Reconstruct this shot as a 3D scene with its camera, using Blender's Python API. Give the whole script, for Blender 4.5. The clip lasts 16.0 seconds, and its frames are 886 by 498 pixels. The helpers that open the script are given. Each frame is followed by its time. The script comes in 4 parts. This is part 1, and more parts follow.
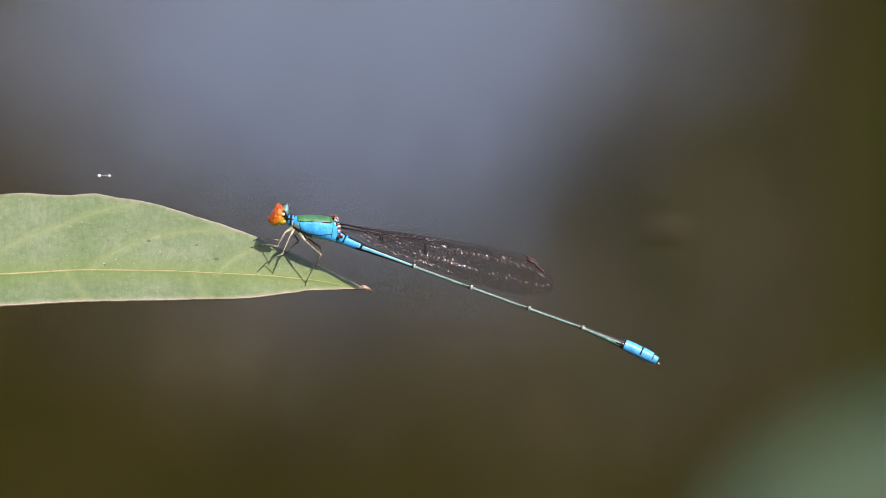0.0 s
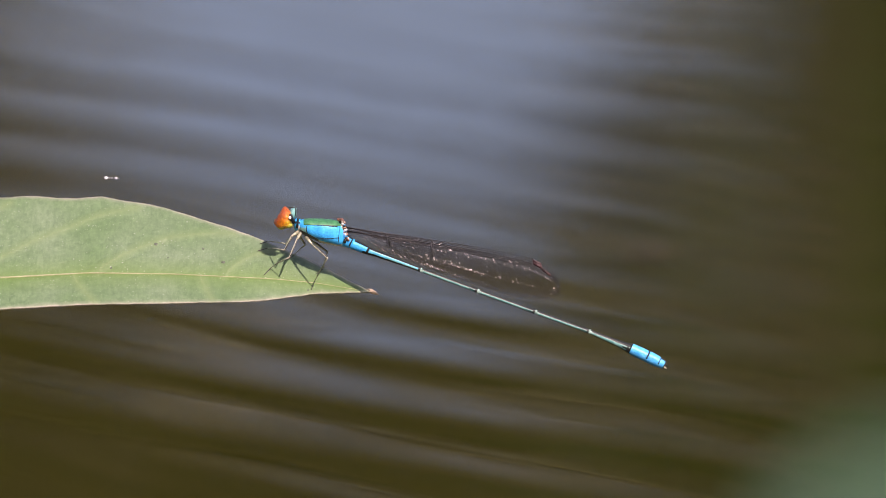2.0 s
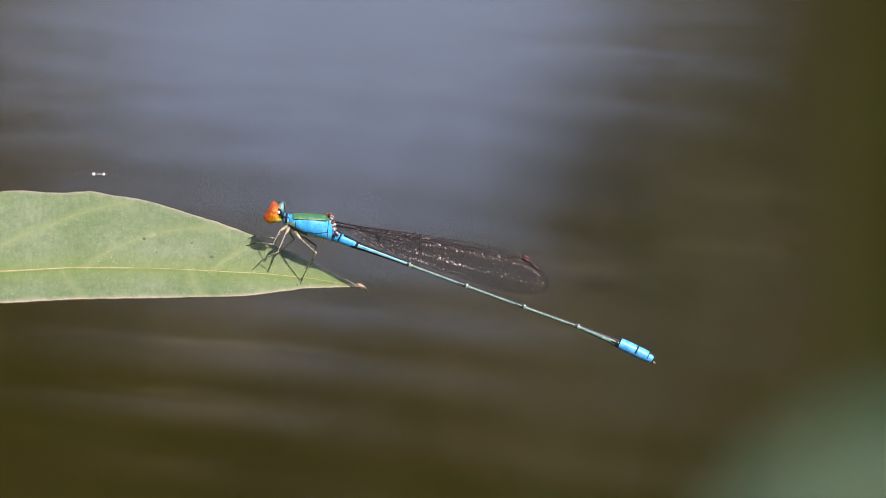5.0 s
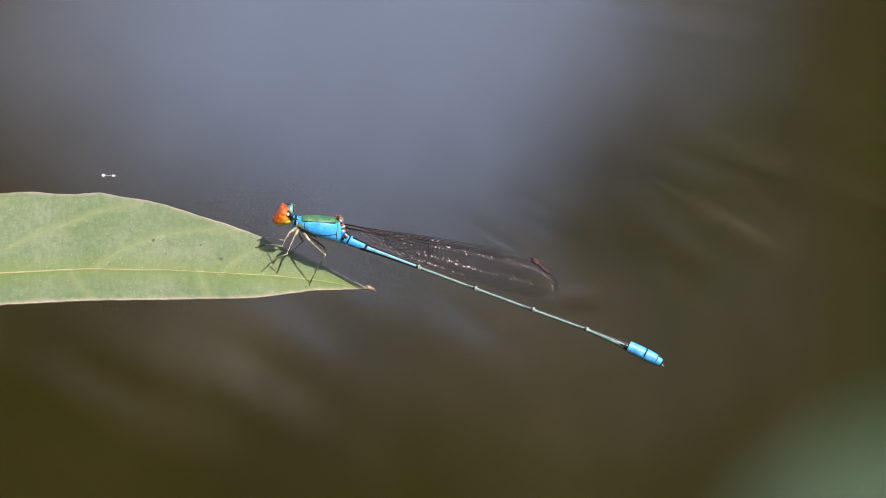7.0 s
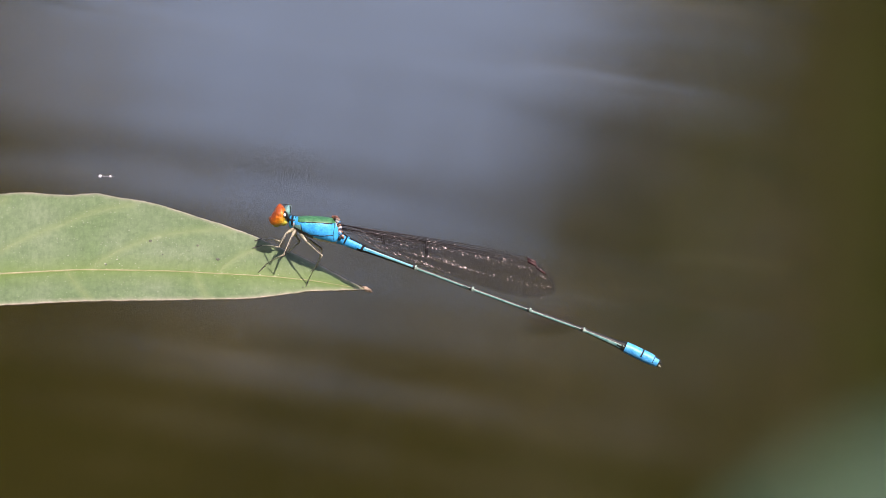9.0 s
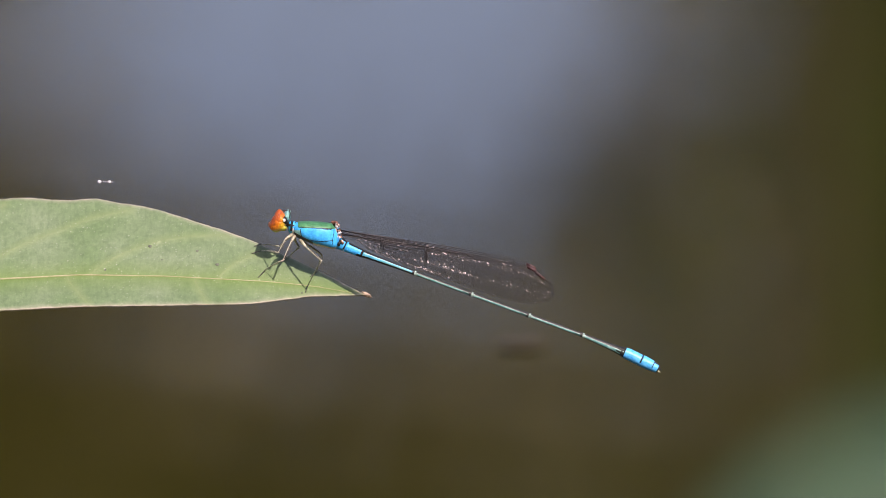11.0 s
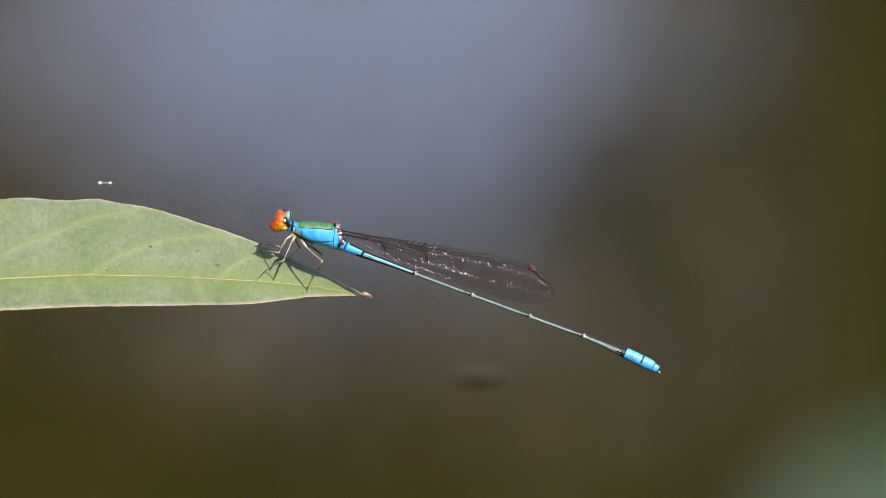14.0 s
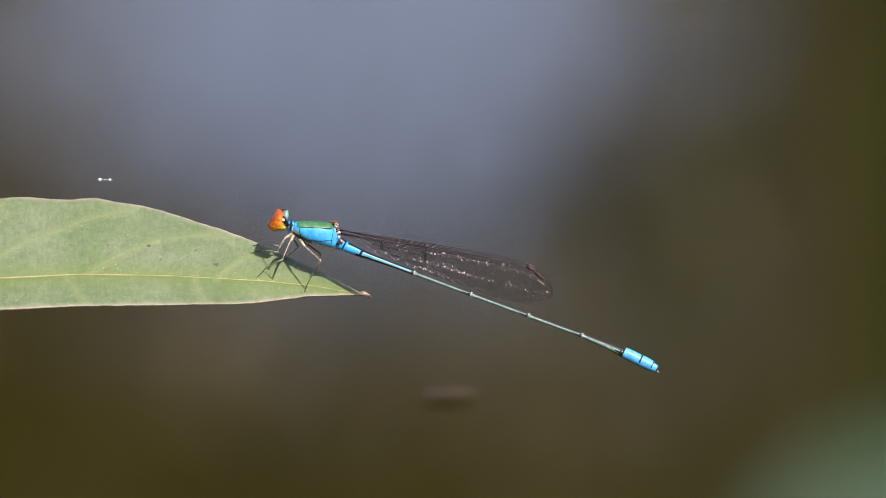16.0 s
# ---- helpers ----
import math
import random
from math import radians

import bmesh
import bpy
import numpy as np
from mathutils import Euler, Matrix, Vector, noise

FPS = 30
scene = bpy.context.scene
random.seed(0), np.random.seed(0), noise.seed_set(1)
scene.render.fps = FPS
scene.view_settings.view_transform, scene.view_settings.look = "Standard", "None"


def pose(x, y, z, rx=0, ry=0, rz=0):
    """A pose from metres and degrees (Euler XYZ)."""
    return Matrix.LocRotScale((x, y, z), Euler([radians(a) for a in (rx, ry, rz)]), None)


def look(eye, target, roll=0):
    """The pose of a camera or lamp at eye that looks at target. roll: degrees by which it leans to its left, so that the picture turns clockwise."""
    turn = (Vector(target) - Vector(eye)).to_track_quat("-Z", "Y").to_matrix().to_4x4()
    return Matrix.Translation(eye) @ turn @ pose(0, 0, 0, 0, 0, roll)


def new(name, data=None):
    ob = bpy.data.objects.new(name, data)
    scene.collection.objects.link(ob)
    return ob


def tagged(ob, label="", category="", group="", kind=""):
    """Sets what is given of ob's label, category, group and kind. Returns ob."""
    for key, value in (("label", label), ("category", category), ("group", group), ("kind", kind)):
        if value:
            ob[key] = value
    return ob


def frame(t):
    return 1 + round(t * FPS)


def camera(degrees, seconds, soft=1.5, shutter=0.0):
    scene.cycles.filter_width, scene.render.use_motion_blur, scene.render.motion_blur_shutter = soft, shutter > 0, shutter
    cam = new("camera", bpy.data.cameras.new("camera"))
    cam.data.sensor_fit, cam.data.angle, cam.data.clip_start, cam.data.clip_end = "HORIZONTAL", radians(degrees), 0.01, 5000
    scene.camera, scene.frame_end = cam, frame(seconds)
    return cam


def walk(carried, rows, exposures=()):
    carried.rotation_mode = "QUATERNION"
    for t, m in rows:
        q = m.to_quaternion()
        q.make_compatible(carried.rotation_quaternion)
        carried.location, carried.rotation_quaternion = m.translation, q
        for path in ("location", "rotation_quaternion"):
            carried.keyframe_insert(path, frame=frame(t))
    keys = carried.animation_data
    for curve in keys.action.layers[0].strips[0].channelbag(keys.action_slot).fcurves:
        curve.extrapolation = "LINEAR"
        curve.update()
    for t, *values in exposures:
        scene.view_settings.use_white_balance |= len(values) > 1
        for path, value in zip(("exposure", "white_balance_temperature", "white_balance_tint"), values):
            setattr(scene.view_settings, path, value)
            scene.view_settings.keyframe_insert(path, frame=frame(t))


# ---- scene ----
MM = 0.001
TILT = 10.0            # the lens looks this far down
AWAY = 1.0             # from the lens to the damselfly
RISE = 0.0347          # the sharp plane's centre over the water
cam = camera(4.49, 16.0, soft=0.8)
cam.data.dof.use_dof = True
cam.data.dof.focus_distance = AWAY
cam.data.dof.aperture_fstop = cam.data.lens / 13.0
cam.data.dof.aperture_blades = 0
EYE = (0.0, -AWAY * math.cos(radians(TILT)), RISE + AWAY * math.sin(radians(TILT)))

# seconds, yaw, pitch and lean in degrees: a lens on a slightly shaking support
SHAKE = [
    (0.0, -0.0205, -0.0058, -0.174), (0.5, -0.0307, -0.0083, -0.213), (1.0, -0.0084, -0.0000, -0.061),
    (1.5, -0.0123, -0.0086, -0.059), (2.0, 0.0134, 0.0132, -0.089), (2.5, -0.0190, -0.0255, -0.257),
    (3.0, -0.0082, -0.0134, -0.401), (3.5, -0.0139, -0.0008, -0.249), (4.0, -0.0436, -0.0144, -0.100),
    (6.5, -0.0448, -0.0093, -0.019), (7.0, 0.0024, -0.0018, 0.091), (7.5, -0.0256, -0.0043, -0.063),
    (8.0, 0.0000, 0.0000, 0.000), (8.5, 0.0155, 0.0065, 0.153), (9.0, -0.0144, 0.0018, 0.099),
    (11.5, -0.0172, 0.0326, 0.129), (12.0, -0.0450, 0.0050, 0.049), (12.5, -0.0059, 0.0248, 0.194),
    (13.0, -0.0261, 0.0330, 0.142), (13.5, -0.0303, 0.0169, 0.168), (14.0, -0.0138, 0.0316, 0.178),
    (14.5, -0.0037, 0.0309, 0.210), (15.0, -0.0178, 0.0233, 0.185), (15.5, -0.0313, 0.0283, 0.073),
    (16.0, -0.0214, 0.0283, 0.181)]


def lens_pose(yaw, pitch, lean):
    return pose(*EYE, 0, 0, yaw) @ pose(0, 0, 0, 90 - TILT + pitch) @ pose(0, 0, 0, 0, 0, lean)


walk(cam, [(t, lens_pose(a, b, c)) for t, a, b, c in SHAKE], exposures=[(0.0, 0.40, 7020, 36), (16.0, 0.40, 7020, 36)])

# a frame that lies square to the lens: x across, y away, z up; its origin in the sharp plane
SQUARE = pose(0, 0, RISE, -TILT)

# ---- light ----
SUN = (SQUARE.to_3x3() @ Vector((0.29, -0.70, 0.53))).normalized()
world = bpy.data.worlds.new("world")
scene.world = world
world.use_nodes = True
wn = world.node_tree.nodes
sky = wn.new("ShaderNodeTexSky")
sky.sky_type = "NISHITA"
sky.sun_disc = False
sky.sun_elevation = math.asin(SUN.z)
sky.sun_rotation = math.atan2(SUN.x, SUN.y)
sky.air_density, sky.dust_density, sky.ozone_density = 1.0, 3.5, 4.0
world.node_tree.links.new(sky.outputs[0], wn["Background"].inputs[0])
wn["Background"].inputs[1].default_value = 0.15
lamp = bpy.data.lights.new("sun", "SUN")
lamp.energy, lamp.angle, lamp.color = 4.4, radians(0.53), (1.0, 0.95, 0.87)
new("sun", lamp).matrix_world = look(SUN * 20, (0, 0, 0))


# ---- materials ----
def nodes_of(name):
    m = bpy.data.materials.new(name)
    m.use_nodes = True
    return m, m.node_tree.nodes, m.node_tree.links, m.node_tree.nodes["Principled BSDF"]


def wired(links, a, b):
    links.new(a, b)


def noise_node(n, l, scale, detail=4.0, space="Object", rough=0.55):
    c = n.new("ShaderNodeTexCoord")
    t = n.new("ShaderNodeTexNoise")
    t.inputs["Scale"].default_value, t.inputs["Detail"].default_value = scale, detail
    t.inputs["Roughness"].default_value = rough
    wired(l, c.outputs[space], t.inputs["Vector"])
    return t


def ramp_node(n, l, src, stops):
    r = n.new("ShaderNodeValToRGB")
    e = r.color_ramp.elements
    while len(e) < len(stops):
        e.new(0.5)
    for el, (p, c) in zip(e, stops):
        el.position, el.color = p, (*c, 1.0)
    wired(l, src, r.inputs[0])
    return r


def mix_node(n, l, fac, a, b, how="MIX"):
    m = n.new("ShaderNodeMix")
    m.data_type, m.blend_type = "RGBA", how
    for sock, v in ((m.inputs["Factor"], fac), (m.inputs["A"], a), (m.inputs["B"], b)):
        if isinstance(v, (int, float)):
            sock.default_value = v
        elif isinstance(v, tuple):
            sock.default_value = (*v, 1.0)
        else:
            wired(l, v, sock)
    return m.outputs["Result"]


def bump_node(n, l, bsdf, height, strength, distance):
    b = n.new("ShaderNodeBump")
    b.inputs["Strength"].default_value, b.inputs["Distance"].default_value = strength, distance
    wired(l, height, b.inputs["Height"])
    wired(l, b.outputs[0], bsdf.inputs["Normal"])


def surface(name, low, high, rough=0.4, scale=900.0, fine=6000.0, bump=0.3, depth=0.00003, metal=0.0, coat=0.0, spec=0.5):
    """Two colours mottled at two scales, with fine relief."""
    m, n, l, b = nodes_of(name)
    a = noise_node(n, l, scale)
    f = noise_node(n, l, fine, 3.0)
    c = ramp_node(n, l, a.outputs["Fac"], [(0.3, low), (0.7, high)])
    g = ramp_node(n, l, f.outputs["Fac"], [(0.3, (0.8, 0.8, 0.8)), (0.7, (1.0, 1.0, 1.0))])
    wired(l, mix_node(n, l, 1.0, c.outputs[0], g.outputs[0], "MULTIPLY"), b.inputs["Base Color"])
    b.inputs["Roughness"].default_value, b.inputs["Metallic"].default_value = rough, metal
    b.inputs["Specular IOR Level"].default_value = spec
    b.inputs["Coat Weight"].default_value = coat
    b.inputs["Coat Roughness"].default_value = 0.15
    bump_node(n, l, b, f.outputs["Fac"], bump, depth)
    return m


blue = surface("sky blue chitin", (0.006, 0.33, 0.74), (0.024, 0.50, 0.92), 0.45, 1500, spec=0.3)
tail_blue = surface("pale blue chitin", (0.015, 0.36, 0.78), (0.08, 0.55, 0.95), 0.42, 2600, 7000, 0.6)
turquoise = surface("turquoise chitin", (0.030, 0.33, 0.48), (0.09, 0.47, 0.60), 0.42, 1500)
teal = surface("pale teal chitin", (0.07, 0.30, 0.28), (0.24, 0.52, 0.46), 0.42, 2500)
green = surface("bottle green chitin", (0.015, 0.12, 0.05), (0.06, 0.26, 0.10), 0.38, 1500)
black = surface("glossy black chitin", (0.006, 0.007, 0.007), (0.02, 0.022, 0.02), 0.4, 1500, spec=0.3)
bronze = surface("dark bronze chitin", (0.008, 0.012, 0.010), (0.028, 0.032, 0.026), 0.4, 2500, spec=0.3)
pale = surface("pale joint and glint chitin", (0.10, 0.20, 0.17), (0.50, 0.72, 0.62), 0.4, 3500)
cream = surface("cream chitin", (0.5, 0.45, 0.36), (0.8, 0.75, 0.66), 0.45, 2500)
brown = surface("russet chitin", (0.10, 0.035, 0.02), (0.30, 0.13, 0.07), 0.45, 2500)
orange_brown = surface("tan chitin", (0.22, 0.10, 0.05), (0.50, 0.28, 0.16), 0.45, 2500)
pale_joint = surface("whitish chitin", (0.40, 0.46, 0.46), (0.75, 0.78, 0.76), 0.4, 2500)
orange = surface("orange chitin", (0.50, 0.10, 0.01), (0.75, 0.22, 0.02), 0.4, 2000)
yellow_green = surface("yellow green chitin", (0.30, 0.33, 0.03), (0.55, 0.50, 0.06), 0.4, 2000)
glint_white = surface("white eye glint", (0.75, 0.76, 0.74), (0.88, 0.88, 0.86), 0.25, 2000)
leg_pale = surface("pale olive leg", (0.18, 0.18, 0.10), (0.62, 0.60, 0.44), 0.35, 2600)
leg_dark = surface("dark leg stripe", (0.02, 0.02, 0.015), (0.07, 0.06, 0.045), 0.4, 2200)
vein_dark = surface("dark wing vein", (0.006, 0.006, 0.006), (0.020, 0.018, 0.017), 0.35, 2500)
stigma_red = surface("dark red wing spot", (0.025, 0.008, 0.008), (0.065, 0.018, 0.016), 0.6, 2500)
bark = surface("dark mossy bark", (0.016, 0.018, 0.007), (0.042, 0.044, 0.018), 0.85, 14, 90, 0.8, 0.01)
soil = surface("damp bank soil", (0.04, 0.03, 0.018), (0.11, 0.085, 0.05), 0.9, 2.5, 40, 0.8, 0.02)
dead_leaf = surface("sodden dead leaf", (0.048, 0.044, 0.026), (0.084, 0.074, 0.046), 0.9, 250, 1500, 0.5, 0.0002, spec=0.1)
stem_green = surface("green plant stem", (0.06, 0.11, 0.03), (0.14, 0.20, 0.07), 0.45, 300, 2000, 0.4, 0.0001)
midrib_mat = surface("pale leaf rib", (0.22, 0.26, 0.10), (0.36, 0.36, 0.20), 0.45, 700, 4000, 0.5, 0.00005)
rib_mat = surface("side vein green", (0.16, 0.235, 0.09), (0.24, 0.30, 0.13), 0.5, 500, 4000, 0.5, 0.00003)
blemish_mat = surface("dark leaf blemish", (0.07, 0.085, 0.06), (0.15, 0.18, 0.12), 0.7, 3000, 9000, 0.5, 0.00005)
dry_mat = surface("dry leaf tip", (0.22, 0.14, 0.08), (0.85, 0.70, 0.50), 0.7, 2500, 9000, 0.5, 0.00005)


def eye_material():
    """Orange above and in front, melting to yellow and leaf green below and behind."""
    m, n, l, b = nodes_of("compound eye")
    c = n.new("ShaderNodeTexCoord")
    s = n.new("ShaderNodeSeparateXYZ")
    wired(l, c.outputs["Object"], s.inputs[0])
    d = n.new("ShaderNodeMath"); d.operation = "MULTIPLY_ADD"
    wired(l, s.outputs["X"], d.inputs[0]); d.inputs[1].default_value = 520.0; d.inputs[2].default_value = 0.04
    e = n.new("ShaderNodeMath"); e.operation = "MULTIPLY_ADD"
    wired(l, s.outputs["Z"], e.inputs[0]); e.inputs[1].default_value = -400.0
    wired(l, d.outputs[0], e.inputs[2])
    f = noise_node(n, l, 3800, 5.0, rough=0.7)
    g = n.new("ShaderNodeMath"); g.operation = "MULTIPLY_ADD"
    wired(l, f.outputs["Fac"], g.inputs[0]); g.inputs[1].default_value = 0.6
    wired(l, e.outputs[0], g.inputs[2])
    r = ramp_node(n, l, g.outputs[0], [(0.16, (0.36, 0.075, 0.008)), (0.44, (0.62, 0.19, 0.012)), (0.70, (0.68, 0.43, 0.03)), (0.85, (0.22, 0.36, 0.07)), (1.0, (0.05, 0.28, 0.16))])
    k = noise_node(n, l, 4200, 4.0, rough=0.7)
    kr = ramp_node(n, l, k.outputs["Fac"], [(0.30, (0.50, 0.40, 0.32)), (0.46, (0.95, 0.9, 0.85)), (0.66, (1.25, 1.3, 1.1))])
    wired(l, mix_node(n, l, 1.0, r.outputs[0], kr.outputs[0], "MULTIPLY"), b.inputs["Base Color"])
    b.inputs["Roughness"].default_value = 0.3
    bump_node(n, l, b, f.outputs["Fac"], 0.8, 0.00012)
    return m


def math_node(n, l, how, a, b=None, c=None):
    m = n.new("ShaderNodeMath")
    m.operation = how
    for sock, v in zip(m.inputs, (a, b, c)):
        if isinstance(v, (int, float)):
            sock.default_value = v
        elif v is not None:
            wired(l, v, sock)
    return m.outputs[0]


def leaf_material(name, low, high, rim, glow):
    """Matt green blade: broad blotches, paler veins, pale dust, grain; the margin dries to a pinkish brown."""
    m, n, l, b = nodes_of(name)
    a = noise_node(n, l, 130, 6.0)
    c = ramp_node(n, l, a.outputs["Fac"], [(0.33, low), (0.66, high)])
    g = noise_node(n, l, 1500, 5.0, rough=0.7)
    gr = ramp_node(n, l, g.outputs["Fac"], [(0.3, (0.74, 0.78, 0.74)), (0.7, (1.15, 1.12, 1.16))])
    col = mix_node(n, l, 1.0, c.outputs[0], gr.outputs[0], "MULTIPLY")
    stretch = n.new("ShaderNodeMapping")
    stretch.inputs["Scale"].default_value = (1.0, 0.25, 0.25)
    co = n.new("ShaderNodeTexCoord")
    wired(l, co.outputs["Object"], stretch.inputs["Vector"])
    fib = n.new("ShaderNodeTexNoise")
    fib.inputs["Scale"].default_value, fib.inputs["Detail"].default_value, fib.inputs["Roughness"].default_value = 3800, 3.0, 0.7
    wired(l, stretch.outputs[0], fib.inputs["Vector"])
    fr = ramp_node(n, l, fib.outputs["Fac"], [(0.28, (0.84, 0.87, 0.84)), (0.72, (1.13, 1.11, 1.14))])
    col = mix_node(n, l, 1.0, col, fr.outputs[0], "MULTIPLY")
    at = n.new("ShaderNodeAttribute"); at.attribute_name = "rib"
    rr = ramp_node(n, l, at.outputs["Fac"], [(0.0, (0.75, 0.75, 0.75)), (0.2, (0.45, 0.45, 0.45)), (0.7, (0, 0, 0))])
    col = mix_node(n, l, rr.outputs[0], col, (low[0] * 1.22, low[1] * 1.14, low[2] * 0.60))
    ve = n.new("ShaderNodeAttribute"); ve.attribute_name = "vein"
    vr = ramp_node(n, l, ve.outputs["Fac"], [(0.0, (0.6, 0.6, 0.6)), (0.22, (0.32, 0.32, 0.32)), (0.6, (0, 0, 0))])
    col = mix_node(n, l, vr.outputs[0], col, (high[0] * 1.12, high[1] * 1.08, high[2] * 0.82))
    patch = ramp_node(n, l, noise_node(n, l, 110, 3.0).outputs["Fac"], [(0.38, (0.25, 0.25, 0.25)), (0.66, (1, 1, 1))])
    for scale, size, share in ((1300, 0.13, 0.82), (3000, 0.24, 0.74), (5200, 0.30, 0.55)):
        v = n.new("ShaderNodeTexVoronoi")
        v.inputs["Scale"].default_value = scale
        wired(l, co.outputs["Object"], v.inputs["Vector"])
        vs = n.new("ShaderNodeSeparateXYZ")
        wired(l, v.outputs["Color"], vs.inputs[0])
        dot = math_node(n, l, "LESS_THAN", v.outputs["Distance"], math_node(n, l, "MULTIPLY", vs.outputs[0], size))
        dust = math_node(n, l, "MULTIPLY", dot, math_node(n, l, "GREATER_THAN", vs.outputs[1], share))
        col = mix_node(n, l, math_node(n, l, "MULTIPLY", dust, math_node(n, l, "MULTIPLY", vs.outputs[2], math_node(n, l, "MULTIPLY", patch.outputs[0], 0.36))), col, (0.74, 0.75, 0.68))
    ed = n.new("ShaderNodeAttribute"); ed.attribute_name = "edge"
    worn = noise_node(n, l, 420, 4.0)
    wob = math_node(n, l, "MULTIPLY_ADD", worn.outputs["Fac"], -0.30, math_node(n, l, "MULTIPLY_ADD", g.outputs["Fac"], -0.24, ed.outputs["Fac"]))
    er = ramp_node(n, l, math_node(n, l, "ADD", wob, 0.27), [(0.0, (0.8, 0.8, 0.8)), (0.05, (0.45, 0.45, 0.45)), (0.14, (0.2, 0.2, 0.2)), (0.30, (0, 0, 0))])
    col = mix_node(n, l, er.outputs[0], col, rim)
    wired(l, col, b.inputs["Base Color"])
    b.inputs["Roughness"].default_value = 0.5
    b.inputs["Specular IOR Level"].default_value = 0.6
    h = math_node(n, l, "MULTIPLY_ADD", vr.outputs[0], 0.8, g.outputs["Fac"])
    bump_node(n, l, b, h, 0.9, 0.00013)
    tr = n.new("ShaderNodeBsdfTranslucent")
    wired(l, col, tr.inputs[0])
    ms = n.new("ShaderNodeMixShader")
    ms.inputs[0].default_value = glow
    wired(l, b.outputs[0], ms.inputs[1]); wired(l, tr.outputs[0], ms.inputs[2])
    wired(l, ms.outputs[0], n["Material Output"].inputs[0])
    return m


leaf_mat = leaf_material("pale dusty leaf", (0.092, 0.176, 0.057), (0.162, 0.240, 0.124), (0.42, 0.385, 0.30), 0.08)
near_leaf_mat = leaf_material("deep green leaf", (0.032, 0.090, 0.044), (0.052, 0.115, 0.062), (0.07, 0.12, 0.06), 0.2)


def membrane_material():
    m, n, l, b = nodes_of("wing membrane")
    g = noise_node(n, l, 1500)
    b.inputs["Base Color"].default_value = (0.03, 0.03, 0.028, 1)
    b.inputs["Roughness"].default_value = 0.15
    b.inputs["Specular IOR Level"].default_value = 0.8
    b.inputs["Specular Tint"].default_value = (1.0, 0.92, 0.91, 1)
    bump_node(n, l, b, g.outputs["Fac"], 0.6, 0.00006)
    t = n.new("ShaderNodeBsdfTransparent")
    t.inputs[0].default_value = (0.98, 0.975, 0.97, 1)
    ms = n.new("ShaderNodeMixShader")
    ms.inputs[0].default_value = 0.065
    wired(l, t.outputs[0], ms.inputs[1]); wired(l, b.outputs[0], ms.inputs[2])
    wired(l, ms.outputs[0], n["Material Output"].inputs[0])
    return m


def water_material():
    m, n, l, b = nodes_of("murky pond water")
    a = noise_node(n, l, 1.5, 3.0)
    c = ramp_node(n, l, a.outputs["Fac"], [(0.3, (0.0188, 0.0182, 0.0022)), (0.7, (0.0246, 0.0238, 0.0034))])
    wired(l, c.outputs[0], b.inputs["Base Color"])
    b.inputs["Roughness"].default_value = 0.02
    b.inputs["IOR"].default_value = 1.333
    return m


def foliage_material(name, low, high):
    m, n, l, b = nodes_of(name)
    gnode = n.new("ShaderNodeNewGeometry")
    c = ramp_node(n, l, gnode.outputs["Random Per Island"], [(0.0, low), (1.0, high)])
    f = noise_node(n, l, 40)
    g = ramp_node(n, l, f.outputs["Fac"], [(0.3, (0.75, 0.75, 0.75)), (0.7, (1, 1, 1))])
    wired(l, mix_node(n, l, 1.0, c.outputs[0], g.outputs[0], "MULTIPLY"), b.inputs["Base Color"])
    b.inputs["Roughness"].default_value = 0.6
    b.inputs["Specular IOR Level"].default_value = 0.2
    return m


eye_mat = eye_material()
membrane = membrane_material()
water_mat = water_material()
crown_mat = foliage_material("dark bank foliage", (0.024, 0.076, 0.011), (0.054, 0.138, 0.025))
dry_crown_mat = foliage_material("brownish foliage", (0.056, 0.056, 0.015), (0.115, 0.113, 0.031))
glow_leaf_mat = foliage_material("pale glow foliage", (0.30, 0.287, 0.168), (0.435, 0.408, 0.24))
silk_mat = surface("spider silk", (0.55, 0.55, 0.55), (0.8, 0.8, 0.8), 0.3, 900)
drop_mat, dn, dl, db = nodes_of("bright silk bead")
db.inputs["Base Color"].default_value = (0.85, 0.85, 0.86, 1)
db.inputs["Roughness"].default_value = 0.12


# ---- mesh tools (millimetres in, metres out) ----
def empty(name, m, label, category, group=""):
    ob = tagged(new(name), label, category, group)
    ob.empty_display_size = 0.002
    ob.matrix_world = m
    return ob


def part(name, bm, mats, parent, label="", smooth=True, unit=MM, outward=True):
    me = bpy.data.meshes.new(name)
    if outward:
        bmesh.ops.recalc_face_normals(bm, faces=bm.faces[:])
    bm.to_mesh(me)
    bm.free()
    if unit != 1.0:
        me.transform(Matrix.Scale(unit, 4))
    for m in mats if isinstance(mats, (list, tuple)) else [mats]:
        me.materials.append(m)
    if smooth:
        me.polygons.foreach_set("use_smooth", [True] * len(me.polygons))
    ob = new(name, me)
    ob.parent = parent
    if label:
        tagged(ob, label)
    return ob


